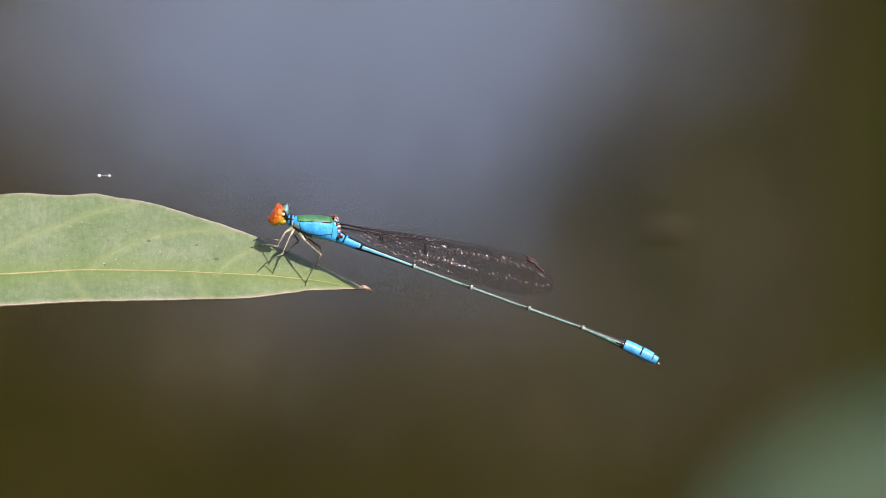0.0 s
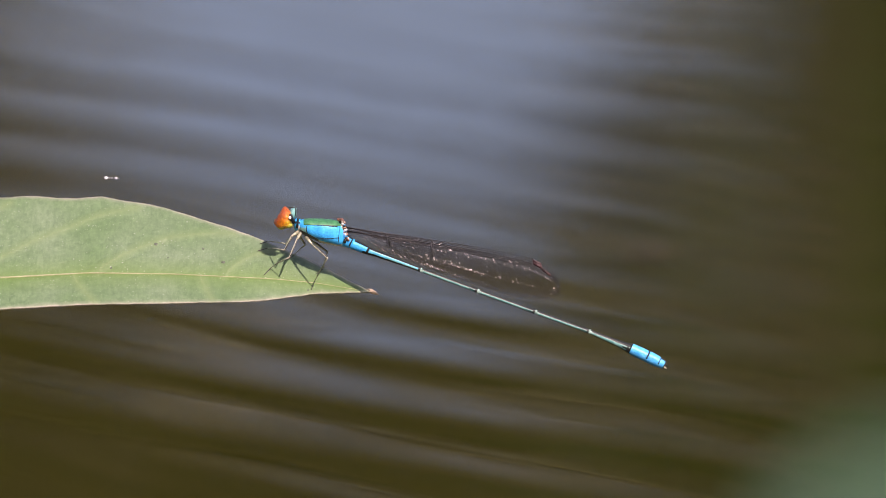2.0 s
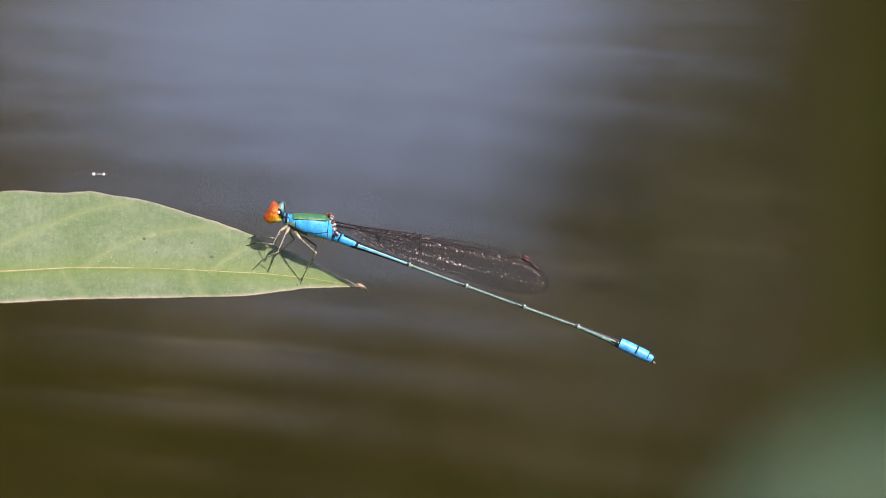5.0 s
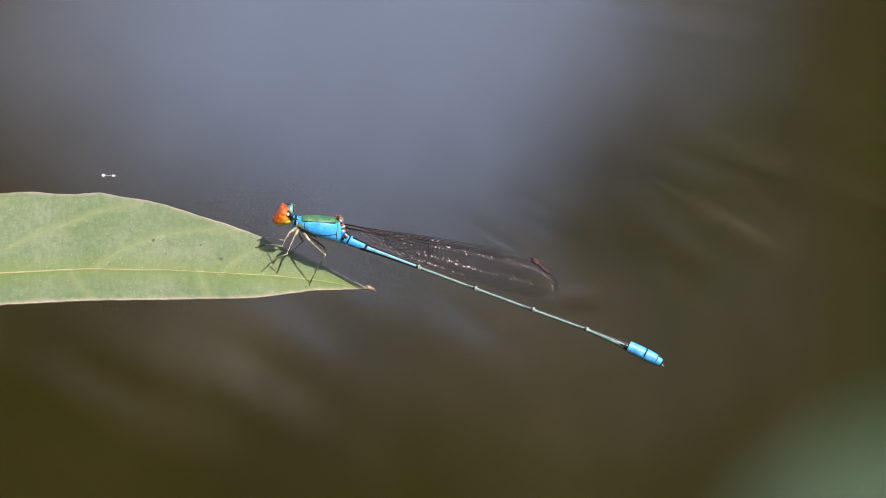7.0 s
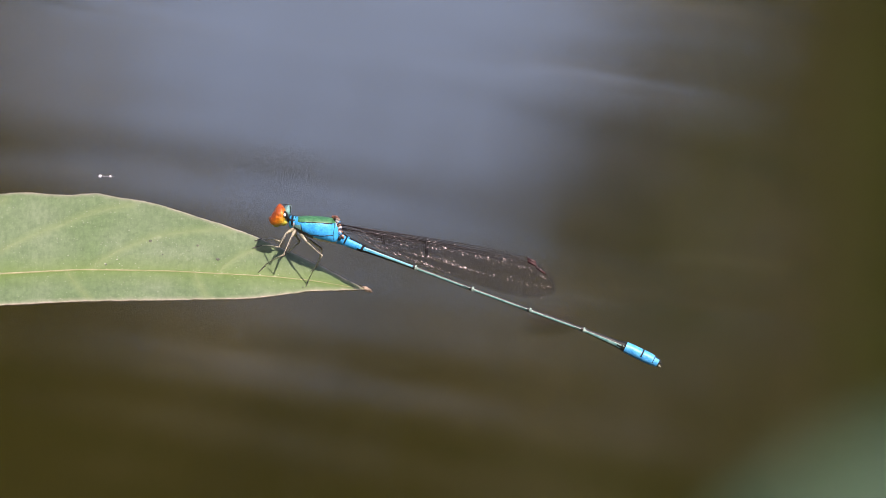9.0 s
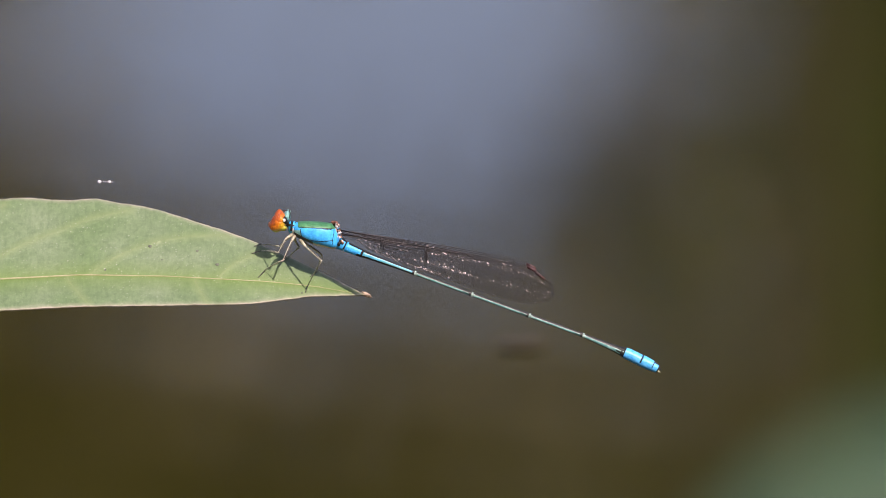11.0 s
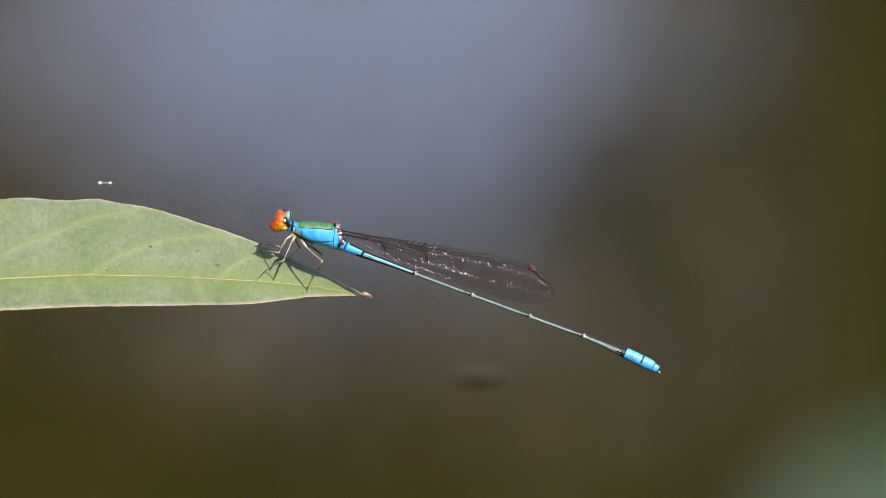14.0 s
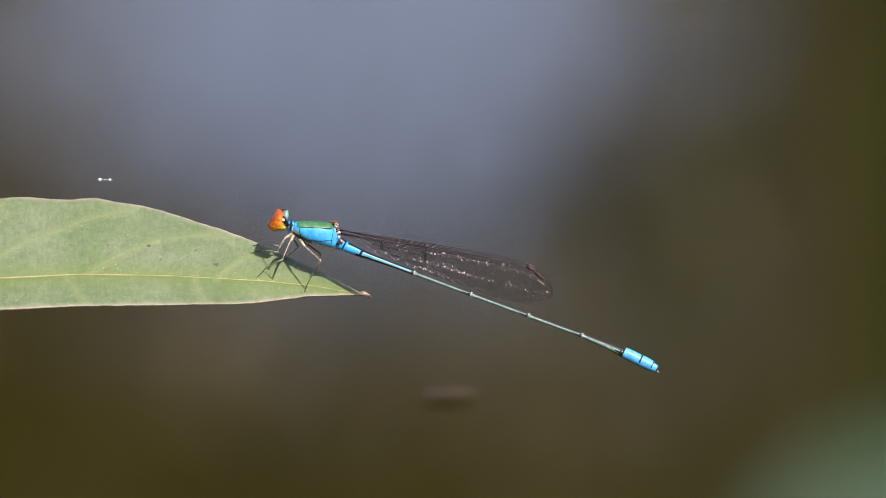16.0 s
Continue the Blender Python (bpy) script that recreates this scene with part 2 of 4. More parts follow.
def loft(bm, rings, n=24, paint=None, close=True):
    """Rings of (centre, half side, half up, half down, direction, squareness) joined into a skin. paint(k, angle) gives a face's material."""
    loops = []
    for (cx, cy, cz), side, up, down, lean, sq in rings:
        loop = []
        for i in range(n):
            a = 2 * math.pi * (i + 0.5) / n
            c, s = math.cos(a), math.sin(a)
            c = math.copysign(abs(c) ** sq, c)
            s = math.copysign(abs(s) ** sq, s)
            h = c * (up if c > 0 else down)
            loop.append(bm.verts.new((cx + h * math.sin(lean), cy + s * side, cz + h * math.cos(lean))))
        loops.append(loop)
    for k in range(len(loops) - 1):
        for i in range(n):
            j = (i + 1) % n
            f = bm.faces.new((loops[k][i], loops[k][j], loops[k + 1][j], loops[k + 1][i]))
            if paint:
                f.material_index = paint(k, abs(((360.0 * (i + 1) / n + 180) % 360) - 180))
    if close:
        for loop in (loops[0], loops[-1]):
            f = bm.faces.new(loop)
            if paint:
                f.material_index = paint(0 if loop is loops[0] else len(loops) - 2, 120)
    return loops


def tube(bm, points, radii, n=8):
    pts = [Vector(p) for p in points]
    loops = []
    for k, p in enumerate(pts):
        d = (pts[min(k + 1, len(pts) - 1)] - pts[max(k - 1, 0)]).normalized()
        u = d.cross(Vector((0.13, 0.95, 0.21))).normalized()
        v = d.cross(u)
        r = float(radii[k] if isinstance(radii, (list, tuple)) else radii)
        loops.append([bm.verts.new(p + r * (math.cos(2 * math.pi * i / n) * u + math.sin(2 * math.pi * i / n) * v)) for i in range(n)])
    for a, b in zip(loops, loops[1:]):
        for i in range(n):
            bm.faces.new((a[i], a[(i + 1) % n], b[(i + 1) % n], b[i]))
    bm.faces.new(loops[0])
    bm.faces.new(loops[-1])


def blob(bm, centre, radii, m=Matrix(), u=20, v=14, lump=0.0, seed=0.0):
    t = Matrix.Translation(centre) @ m @ Matrix.Diagonal((*radii, 1))
    made = bmesh.ops.create_uvsphere(bm, u_segments=u, v_segments=v, radius=1.0)["verts"]
    for w in made:
        k = 1 + lump * noise.noise(w.co * 2.3 + Vector((seed, seed * 2, 0)))
        w.co = t @ (w.co * k)


def smooth_line(xs, ys, x):
    """A soft curve through a few values."""
    d = 0.008 * (xs[-1] - xs[0])
    return sum(w * np.interp(x + k * d, xs, ys) for k, w in ((-1, 0.25), (-0.5, 0.2), (0, 0.1), (0.5, 0.2), (1, 0.25)))


# ---- water ----
SPEED = 0.6                                     # the ripples run towards the lens and a little to its left
RUN = Vector((-0.5, -0.866, 0)).normalized()
TURN = math.degrees(math.atan2(-RUN.y, -RUN.x))
MIDDLE = 0.173                                  # where the lens's axis meets the water, along the run
# trains of wavelets: arrival and end in seconds, wavelength in metres, slant, phase, slope; -1: a strip of nearer water alone, -2: all nearer water, 1: farther water alone
TRAINS = [
    (0.2, 1.3, 0.030, 0.1, 0.5, 0.0006, 0), (1.05, 1.95, 0.0150, -0.62, 0.3, 0.0085, 0), (1.15, 2.0, 0.0105, -0.42, 1.9, 0.0050, 0),
    (1.25, 1.8, 0.0240, -0.95, 4.1, 0.0085, 0), (1.2, 1.9, 0.0125, -1.0, 2.5, 0.0080, -1),
    (1.75, 2.35, 0.0110, -0.30, 2.0, 0.0075, 0), (1.75, 2.3, 0.0225, -0.36, 0.8, 0.0080, 0),
    (1.65, 2.12, 0.0200, -0.36, 2.2, 0.0120, -2),
    (2.3, 3.4, 0.0230, -0.24, 3.0, 0.0019, 0), (2.3, 3.3, 0.0380, -0.18, 1.0, 0.0019, 0), (3.05, 3.9, 0.0090, -1.15, 0.2, 0.0130, -1),
    (3.1, 4.5, 0.0110, -0.40, 0.2, 0.0055, 1), (3.1, 4.6, 0.0190, -0.40, 2.2, 0.0070, 1), (3.9, 5.4, 0.0260, 0.0, 1.2, 0.0035, 0), (5.0, 6.4, 0.0320, 0.1, 0.0, 0.0010, 0),
    (6.65, 7.7, 0.0085, -1.2, 0.6, 0.0140, -1), (6.7, 7.6, 0.0140, -0.95, 2.6, 0.0130, -1),
    (7.2, 8.4, 0.0115, -0.38, 1.4, 0.0050, 1), (7.2, 8.6, 0.0210, -0.46, 2.9, 0.0065, 1),
    (8.2, 9.8, 0.0260, -0.25, 0.2, 0.0022, 0), (8.2, 10.2, 0.0420, -0.15, 2.0, 0.0020, 0), (9.9, 11.4, 0.0350, 0.0, 1.0, 0.0012, 0),
    (11.72, 12.6, 0.6000, 0.0, 1.34, 0.0050, 0)]

# rings from small splashes: place, wavelength, slope, inner and outer radius; 1: the nearer half alone
RINGS = [(1.1885, 0.150, 0.0140, 0.0120, 0.018, 0.105, 0), (2.246, 0.083, 0.0055, 0.0120, 0.010, 0.055, 1), (4.652, 0.080, 0.0058, 0.0130, 0.010, 0.060, 1)]


def ripple_height(u, w):
    """Long-crested wavelets in trains; u runs along their way, w across it."""
    when = (u - MIDDLE) / SPEED
    bend = u + 0.30 * (w - 0.10) ** 2 + 0.004 * np.sin(9 * u + 11 * w) + 0.0022 * np.sin(41 * w + 13 * u) + 0.0012 * np.sin(83 * w - 37 * u)
    h = np.zeros_like(bend)
    for start, end, wave, slant, phase, slope, side in TRAINS:
        k = 2 * math.pi / wave
        local = (when - start) / (end - start) - slant * (w - 0.10) * 0.8
        envelope = np.clip(local / 0.18, 0, 1) * np.clip((1 - local) / 0.35, 0, 1)
        envelope = envelope * envelope * (3 - 2 * envelope)
        if side:
            envelope = envelope / (1 + np.exp(np.clip(-side * (w - (0.116 if side > 0 else 0.098 if side > -2 else 0.085)) / 0.008, -30, 30)))
        if side == -1:
            envelope = envelope / (1 + np.exp(np.clip((0.066 - w) / 0.008, -30, 30)))
        curve = 1.6 * (w - 0.02) ** 2 if side == -1 else 0.0
        patchy = 0.62 + 0.38 * np.sin(17 * u + 31 * w + phase * 3) * np.sin(29 * w - 7 * u + phase)
        h += envelope * patchy * slope / k * np.sin(k * (bend + curve + slant * w) / math.hypot(1, slant) + phase)
    for u0, w0, wave, slope, inner, outer, half in RINGS:
        r = np.hypot(u - u0, w - w0) * (1 + 0.06 * np.sin(3 * np.arctan2(w - w0, u - u0) + 60 * u0))
        envelope = np.clip(r / inner - 0.4, 0, 1) * np.clip((outer - r) / (0.5 * outer), 0, 1)
        envelope = envelope * envelope * (3 - 2 * envelope)
        if half:
            envelope = envelope / (1 + np.exp(np.clip((u - u0) / 0.006, -30, 30)))
        h += envelope * slope * wave / (2 * math.pi) * np.sin(2 * math.pi * r / wave)
    return h


def build_water():
    us = [-0.5]
    while us[-1] < 10.4:
        t = (us[-1] - MIDDLE) / SPEED
        us.append(us[-1] + (0.0013 if 0.9 < t < 2.4 or 3.0 < t < 4.0 or 6.5 < t < 7.8 else 0.0022 if 0.0 < t < 10.4 else 0.007))
    us = [-900, -300, -100, -30, -10, -3, -1.2, -0.7] + us + [10.8, 13, 20, 40, 120, 350, 900]
    ws = list(np.arange(-0.09, 0.0, 0.005)) + list(np.arange(0.0, 0.120, 0.0016)) + list(np.arange(0.120, 0.200, 0.0024)) + list(np.arange(0.200, 0.31, 0.005))
    ws = [-900, -300, -100, -30, -10, -3, -1, -0.4, -0.2] + ws + [0.36, 0.5, 0.9, 2, 6, 18, 50, 150, 400, 900]
    U, W = np.meshgrid(np.array(us), np.array(ws), indexing="ij")
    fade = np.clip((W + 0.2) / 0.1, 0, 1) * np.clip((0.4 - W) / 0.08, 0, 1) * (np.abs(U - 5) < 5.4)
    Z = ripple_height(U, W) * fade
    nu, nw = U.shape
    co = np.stack([U, W, Z], -1).reshape(-1, 3)
    i = np.arange(nu * nw).reshape(nu, nw)
    quads = np.stack([i[:-1, :-1], i[1:, :-1], i[1:, 1:], i[:-1, 1:]], -1).reshape(-1, 4)
    me = bpy.data.meshes.new("water")
    me.from_pydata(co.tolist(), [], quads.tolist())
    me.polygons.foreach_set("use_smooth", [True] * len(me.polygons))
    me.materials.append(water_mat)
    return tagged(new("water", me), "murky brown pond water with small passing ripples", "water", kind="structure")


# ---- the far side of the pond, seen mirrored in the water ----
def build_bank():
    bm = bmesh.new()
    xs = np.linspace(-60, 60, 90)
    ys = [6.6, 6.9, 7.3, 8.0, 9.5, 14, 25, 60]
    zs = [-0.15, -0.02, 0.10, 0.22, 0.30, 0.4, 0.5, 0.6]
    grid = [[bm.verts.new((x, y + 0.25 * noise.noise((x * 0.7, y, 0)), z + 0.05 * noise.noise((x * 1.3, y * 1.3, 3)))) for x in xs] for y, z in zip(ys, zs)]
    for a, b in zip(grid, grid[1:]):
        for i in range(len(xs) - 1):
            bm.faces.new((a[i], a[i + 1], b[i + 1], b[i]))
    ob = part("bank", bm, soil, None, unit=1.0)
    return tagged(ob, "damp brown earth bank across the pond", "bank", kind="structure")


def build_sky_blocker():
    """An unseen steep slope added behind the lens to block low sky light."""
    bm = bmesh.new()
    xs = np.linspace(-60, 60, 120)
    ys = [-1.9, -2.1, -2.4, -2.9, -3.5, -4.2, -6, -12, -60]
    zs = [-0.2, 0.1, 0.6, 1.4, 2.1, 2.7, 3.0, 3.2, 3.4]
    grid = [[bm.verts.new((x, y + 0.2 * noise.noise((x * 0.8, y, 7)), z + 0.10 * noise.noise((x * 1.1, y * 1.1, 9)))) for x in xs] for y, z in zip(ys, zs)]
    for a, b in zip(grid, grid[1:]):
        for i in range(len(xs) - 1):
            bm.faces.new((a[i], b[i], b[i + 1], a[i + 1]))
    ob = part("sky_blocker", bm, soil, None, unit=1.0)
    return tagged(ob, "unseen added earth slope that blocks low sky light", "bank", kind="structure")


def leaf_card(verts, faces, centre, size, rng):
    """A small pointed, creased leaf."""
    q = Euler((rng.uniform(0, 6.28), rng.uniform(-0.9, 0.9), rng.uniform(0, 6.28))).to_matrix()
    base = len(verts)
    for x, y, z in ((0, -1, 0), (0.36, -0.3, 0.08), (0.34, 0.35, 0.10), (0, 1, -0.1), (-0.34, 0.35, 0.10), (-0.36, -0.3, 0.08), (0, 0, -0.04)):
        verts.append(Vector(centre) + q @ (Vector((x, y, z)) * size))
    for a, b in ((0, 1), (1, 2), (2, 3), (3, 4), (4, 5), (5, 0)):
        faces.append((base + a, base + b, base + 6))


def soft_step(a, b, x):
    t = min(1.0, max(0.0, (x - a) / (b - a)))
    return t * t * (3 - 2 * t)


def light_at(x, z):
    """How bright the mirrored far side should look at a place: 1 for open sky, 0 for deep foliage; one wide window of
    sky, closing to the sides and upwards.
    """
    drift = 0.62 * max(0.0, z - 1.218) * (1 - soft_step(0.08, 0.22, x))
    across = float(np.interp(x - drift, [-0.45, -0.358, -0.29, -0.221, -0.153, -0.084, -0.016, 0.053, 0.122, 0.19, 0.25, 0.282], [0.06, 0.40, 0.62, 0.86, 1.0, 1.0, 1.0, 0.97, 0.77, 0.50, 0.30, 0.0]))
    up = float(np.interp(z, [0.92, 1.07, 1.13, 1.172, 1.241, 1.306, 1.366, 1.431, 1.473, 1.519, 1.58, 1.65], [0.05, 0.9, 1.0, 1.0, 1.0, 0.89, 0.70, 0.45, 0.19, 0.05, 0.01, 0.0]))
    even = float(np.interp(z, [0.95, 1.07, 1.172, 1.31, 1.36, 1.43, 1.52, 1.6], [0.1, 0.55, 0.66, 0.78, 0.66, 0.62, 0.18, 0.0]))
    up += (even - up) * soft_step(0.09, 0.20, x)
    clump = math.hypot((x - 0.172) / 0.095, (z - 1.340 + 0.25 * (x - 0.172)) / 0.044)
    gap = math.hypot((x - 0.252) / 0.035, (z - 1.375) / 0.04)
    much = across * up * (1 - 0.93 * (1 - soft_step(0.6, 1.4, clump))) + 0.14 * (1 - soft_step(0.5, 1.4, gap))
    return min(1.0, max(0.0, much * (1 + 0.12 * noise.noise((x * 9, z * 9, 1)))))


def build_tree():
    tree = empty("tree", pose(0, 0, 0), "small dark leafy tree overhanging the pond bank", "tree")
    bm = bmesh.new()
    tube(bm, [(0.33, 7.6, 0.1), (0.30, 7.55, 0.6), (0.285, 7.45, 1.2), (0.285, 7.45, 1.8), (0.22, 8.0, 2.6)], [0.05, 0.04, 0.032, 0.028, 0.015], 10)
    part("trunk", bm, bark, tree, unit=1.0)
    for pts in ([(0.27, 8.05, 1.75), (-0.1, 7.95, 1.85), (-0.8, 7.9, 1.8), (-1.5, 7.8, 1.7)],
                [(0.275, 8.05, 1.1), (0.6, 8.0, 1.35), (1.1, 7.95, 1.5)],
                [(0.27, 8.05, 1.9), (0.7, 8.1, 2.2), (1.2, 8.1, 2.4)],
                [(0.26, 8.03, 2.0), (-0.3, 8.1, 2.4), (-0.9, 8.1, 2.5)]):
        bm = bmesh.new()
        tube(bm, pts, [0.02, 0.014, 0.009, 0.004][:len(pts)], 7)
        part("limb", bm, bark, tree, unit=1.0)
    rng = random.Random(4)
    sets = {"crown": ([], []), "dry_foliage": ([], []), "glow_foliage": ([], [])}
    for count, size, span in ((60000, 0.034, ((-1.9, 1.7), (0.7, 2.7))), (60700, 0.0130, ((-0.6, 0.55), (0.95, 1.75)))):
        for _ in range(count):
            x, y, z = rng.uniform(*span[0]), rng.gauss(8.0, 0.22), rng.uniform(*span[1])
            outside = not (-0.6 < x < 0.55 and 0.95 < z < 1.75)
            # leaf cover and the share of pale leaves are set from the wanted brightness
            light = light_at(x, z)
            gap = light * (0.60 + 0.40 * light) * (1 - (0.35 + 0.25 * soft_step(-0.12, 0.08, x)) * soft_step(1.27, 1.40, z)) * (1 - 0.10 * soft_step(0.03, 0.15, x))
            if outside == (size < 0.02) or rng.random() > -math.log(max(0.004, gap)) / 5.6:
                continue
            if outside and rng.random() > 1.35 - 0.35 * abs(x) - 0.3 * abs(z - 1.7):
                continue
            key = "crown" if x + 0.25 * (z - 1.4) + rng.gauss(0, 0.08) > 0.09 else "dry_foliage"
            # pale leaves put the reflection's half-light into their colour
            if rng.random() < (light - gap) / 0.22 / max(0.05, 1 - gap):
                key = "glow_foliage"
            leaf_card(*sets[key], (x, y, z), size * rng.uniform(0.65, 1.35), rng)
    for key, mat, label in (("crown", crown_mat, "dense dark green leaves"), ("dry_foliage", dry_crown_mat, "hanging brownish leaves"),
                             ("glow_foliage", glow_leaf_mat, "pale straw-coloured leaves that paint the mirrored half-light")):
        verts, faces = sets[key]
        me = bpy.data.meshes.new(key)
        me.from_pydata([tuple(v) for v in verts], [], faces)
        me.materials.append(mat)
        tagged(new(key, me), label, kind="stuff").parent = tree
    return tree


# ---- leaves ----
def bulge(s, h, m, cup, seed):
    """How far a blade comes forward of its plane at s along and h across it."""
    tip = 0.095 * max(0.0, 12.0 - s) ** 1.7
    return -tip + cup * (abs(h - m) ** 0.8) * min(1, s / 8) + 0.12 * noise.noise((s * 0.16, h * 0.22, seed)) * min(1, s / 10) - 0.05 * math.exp(-(h - m) ** 2 * 14) - 0.10 * math.exp(-((s - 18.1) / 0.35) ** 2 - ((h - 4.4) / 0.8) ** 2)


def side_vein(k, side, upper, lower, rib):
    """One side vein, from the midrib slanting forward to the margin: (s, h) pairs."""
    s0 = 13.0 + 11.3 * k + (2.1 if side < 0 else 0)
    end = float(smooth_line(*(upper if side > 0 else lower), max(0.5, s0 - 8)))
    run = 0.5 + 1.7 * abs(end)
    pts = []
    for q in np.linspace(0, 1, 16).tolist():
        s = max(0.8, s0 - run * q ** 1.3)
        m = float(smooth_line(*rib, s))
        lim = float(smooth_line(*(upper if side > 0 else lower), s))
        pts.append((s, m + (lim - m) * 0.93 * q))
    return pts


def blade(name, length, upper, lower, rib, parent, mat, lean=1.0, cup=0.10, seed=0.0, veins=0):
    """A leaf blade along -x from its tip at the origin. upper, lower, rib: (stations, heights) in mm; it leans away from the lens as it rises."""
    nx, nz = 420, 72
    ss = length * (np.arange(nx + 1) / nx) ** 1.15
    S, H, Y, edge, ribs = [], [], [], [], []
    for s in ss.tolist():
        m = float(smooth_line(*rib, s))
        hi = float(smooth_line(*upper, s)) + (0.05 * noise.noise((s * 0.9, seed, 0)) + 0.03 * noise.noise((s * 3.1, seed, 2))) * min(1, s)
        lo = float(smooth_line(*lower, s)) + (0.05 * noise.noise((s * 0.9, seed, 5)) + 0.03 * noise.noise((s * 3.1, seed, 7))) * min(1, s)
        if s < 0.8:
            k = s / 0.8
            hi, lo = m + (hi - m) * k ** 0.6 + 0.02, m + (lo - m) * k ** 0.6 - 0.02
        for j in range(nz + 1):
            f = 2 * j / nz - 1
            f = math.copysign(abs(f) ** 0.85, f)
            h = m + (hi - m) * f if f > 0 else m + (m - lo) * f
            S.append(s); H.append(h)
            Y.append(h * lean - bulge(s, h, m, cup, seed))
            edge.append(min(1.0, min(hi - h, 0.85 * (h - lo))))
            ribs.append(min(1.0, abs(h - m) / 2.2))
    S, H = np.array(S), np.array(H)
    near = np.full(len(S), 9.0)
    for k in range(veins):
        for side in (1, -1):
            p = np.array(side_vein(k, side, upper, lower, rib))
            for (s0, h0), (s1, h1) in zip(p, p[1:]):
                d = np.array((s1 - s0, h1 - h0))
                t = np.clip(((S - s0) * d[0] + (H - h0) * d[1]) / (d @ d + 1e-9), 0, 1)
                near = np.minimum(near, np.hypot(S - s0 - t * d[0], H - h0 - t * d[1]))
    bm = bmesh.new()
    vs = [bm.verts.new((-s, y, h)) for s, y, h in zip(S.tolist(), Y, H.tolist())]
    for i in range(nx):
        for j in range(nz):
            a = i * (nz + 1) + j
            bm.faces.new((vs[a], vs[a + 1], vs[a + nz + 2], vs[a + nz + 1]))
    ob = part(name, bm, mat, parent, outward=False)
    for key, vals in (("edge", edge), ("rib", ribs), ("vein", np.minimum(near, 1.0).tolist())):
        at = ob.data.attributes.new(key, "FLOAT", "POINT")
        at.data.foreach_set("value", vals)
    so = ob.modifiers.new("thickness", "SOLIDIFY")
    so.thickness, so.offset = 0.13 * MM, (-1.0 if ob.data.polygons[0].normal.y < 0 else 1.0)
    return ob


LEAF_UPPER = ([0, 2.6, 5.1, 7.6, 10.1, 12.6, 15.1, 17.6, 20.1, 22.4, 23.8, 27.0, 30.6, 32.6, 45, 60, 75, 85], [0, 1.4, 2.65, 3.75, 4.85, 5.75, 6.5, 7.32, 7.95, 8.2, 8.58, 8.36, 8.66, 8.45, 8.4, 6.8, 3.2, 0.2])
LEAF_LOWER = ([0, 1.6, 5.1, 7.6, 10.1, 17.6, 25.1, 32.6, 45, 60, 75, 85], [0, 0.0, -0.1, -0.45, -0.75, -0.9, -1.0, -1.4, -2.2, -2.0, -0.8, 0.0])
LEAF_RIB = ([0, 4.6, 8.6, 17.6, 25.1, 32.6, 60, 85], [0, 0.8, 1.2, 1.65, 1.75, 1.35, 1.0, 0.1])
LEAF_BACK = -1.85
LEAF_POSE = SQUARE @ Matrix.Translation((-6.6 * MM, LEAF_BACK * MM, -3.6 * MM))


def on_blade(s, h, lift=0.0):
    """A point on the long leaf, lifted off its face."""
    m = float(smooth_line(*LEAF_RIB, s))
    return (-s, h - bulge(s, h, m, 0.10, 0.0) - lift, h + lift * 0.6)


def build_plant():
    plant = empty("water_plant", LEAF_POSE, "pale green lance-shaped leaf with a dry brown tip on its stem", "plant")
    b = blade("leaf_blade", 85, LEAF_UPPER, LEAF_LOWER, LEAF_RIB, plant, leaf_mat, veins=6)
    # midrib and side veins, standing a little proud of the blade
    bm = bmesh.new()
    ss = np.linspace(0.9, 84, 160).tolist()
    tube(bm, [on_blade(s, float(smooth_line(*LEAF_RIB, s)), 0.0) for s in ss], [0.030 + 0.0022 * s for s in ss], 8)
    part("midrib", bm, midrib_mat, b, "pale yellowish midrib")
    for k in range(6):
        for side in (1, -1):
            pts = [on_blade(s, h, -0.032) for s, h in side_vein(k, side, LEAF_UPPER, LEAF_LOWER, LEAF_RIB)]
            bm = bmesh.new()
            tube(bm, pts, [0.05 * (1 - 0.5 * q / 15) for q in range(16)], 6)
            part("side_vein", bm, rib_mat, b)
    for s, h, r in ((19.1, 4.3, 0.17), (14.9, 3.9, 0.12), (13.1, 2.7, 0.17), (18.0, 3.1, 0.08), (5.6, 0.2, 0.10), (23.0, 2.2, 0.10)):
        bm = bmesh.new()
        blob(bm, on_blade(s, h), (r, r * 0.35, r), Matrix.Rotation(radians(-45), 4, "X"), 12, 8, 0.5, s)
        part("blemish", bm, blemish_mat, b)
    bm = bmesh.new()
    blob(bm, Vector(on_blade(0, 0.02)) + Vector((0.08, -0.05, 0.04)), (0.46, 0.13, 0.15), Matrix.Rotation(radians(24), 4, "Y"), 20, 14, 0.7, 3.0)
    part("dry_tip", bm, dry_mat, b, "dry curled brown tip")
    # stalk and stem outside the view, down to the water
    bm = bmesh.new()
    tube(bm, [(-84, 0.1, 0.1), (-88, 0.5, -0.6), (-93, 1.0, -3), (-97, 1.5, -7)], [0.5, 0.55, 0.6, 0.7], 8)
    part("leaf_stalk", bm, stem_green, plant)
    bm = bmesh.new()
    tube(bm, [(-99, 6, 60), (-98, 4, 30), (-97, 1.5, -7), (-99, -3, -30), (-97, -14, -75)], [0.7, 0.9, 1.3, 1.5, 1.7], 10)
    part("stem", bm, stem_green, plant)
    return plant


NEAR_AT = Vector((0.0174, 0.53, -0.0087))
NEAR_POSE = pose(*EYE) @ pose(0, 0, 0, -TILT)


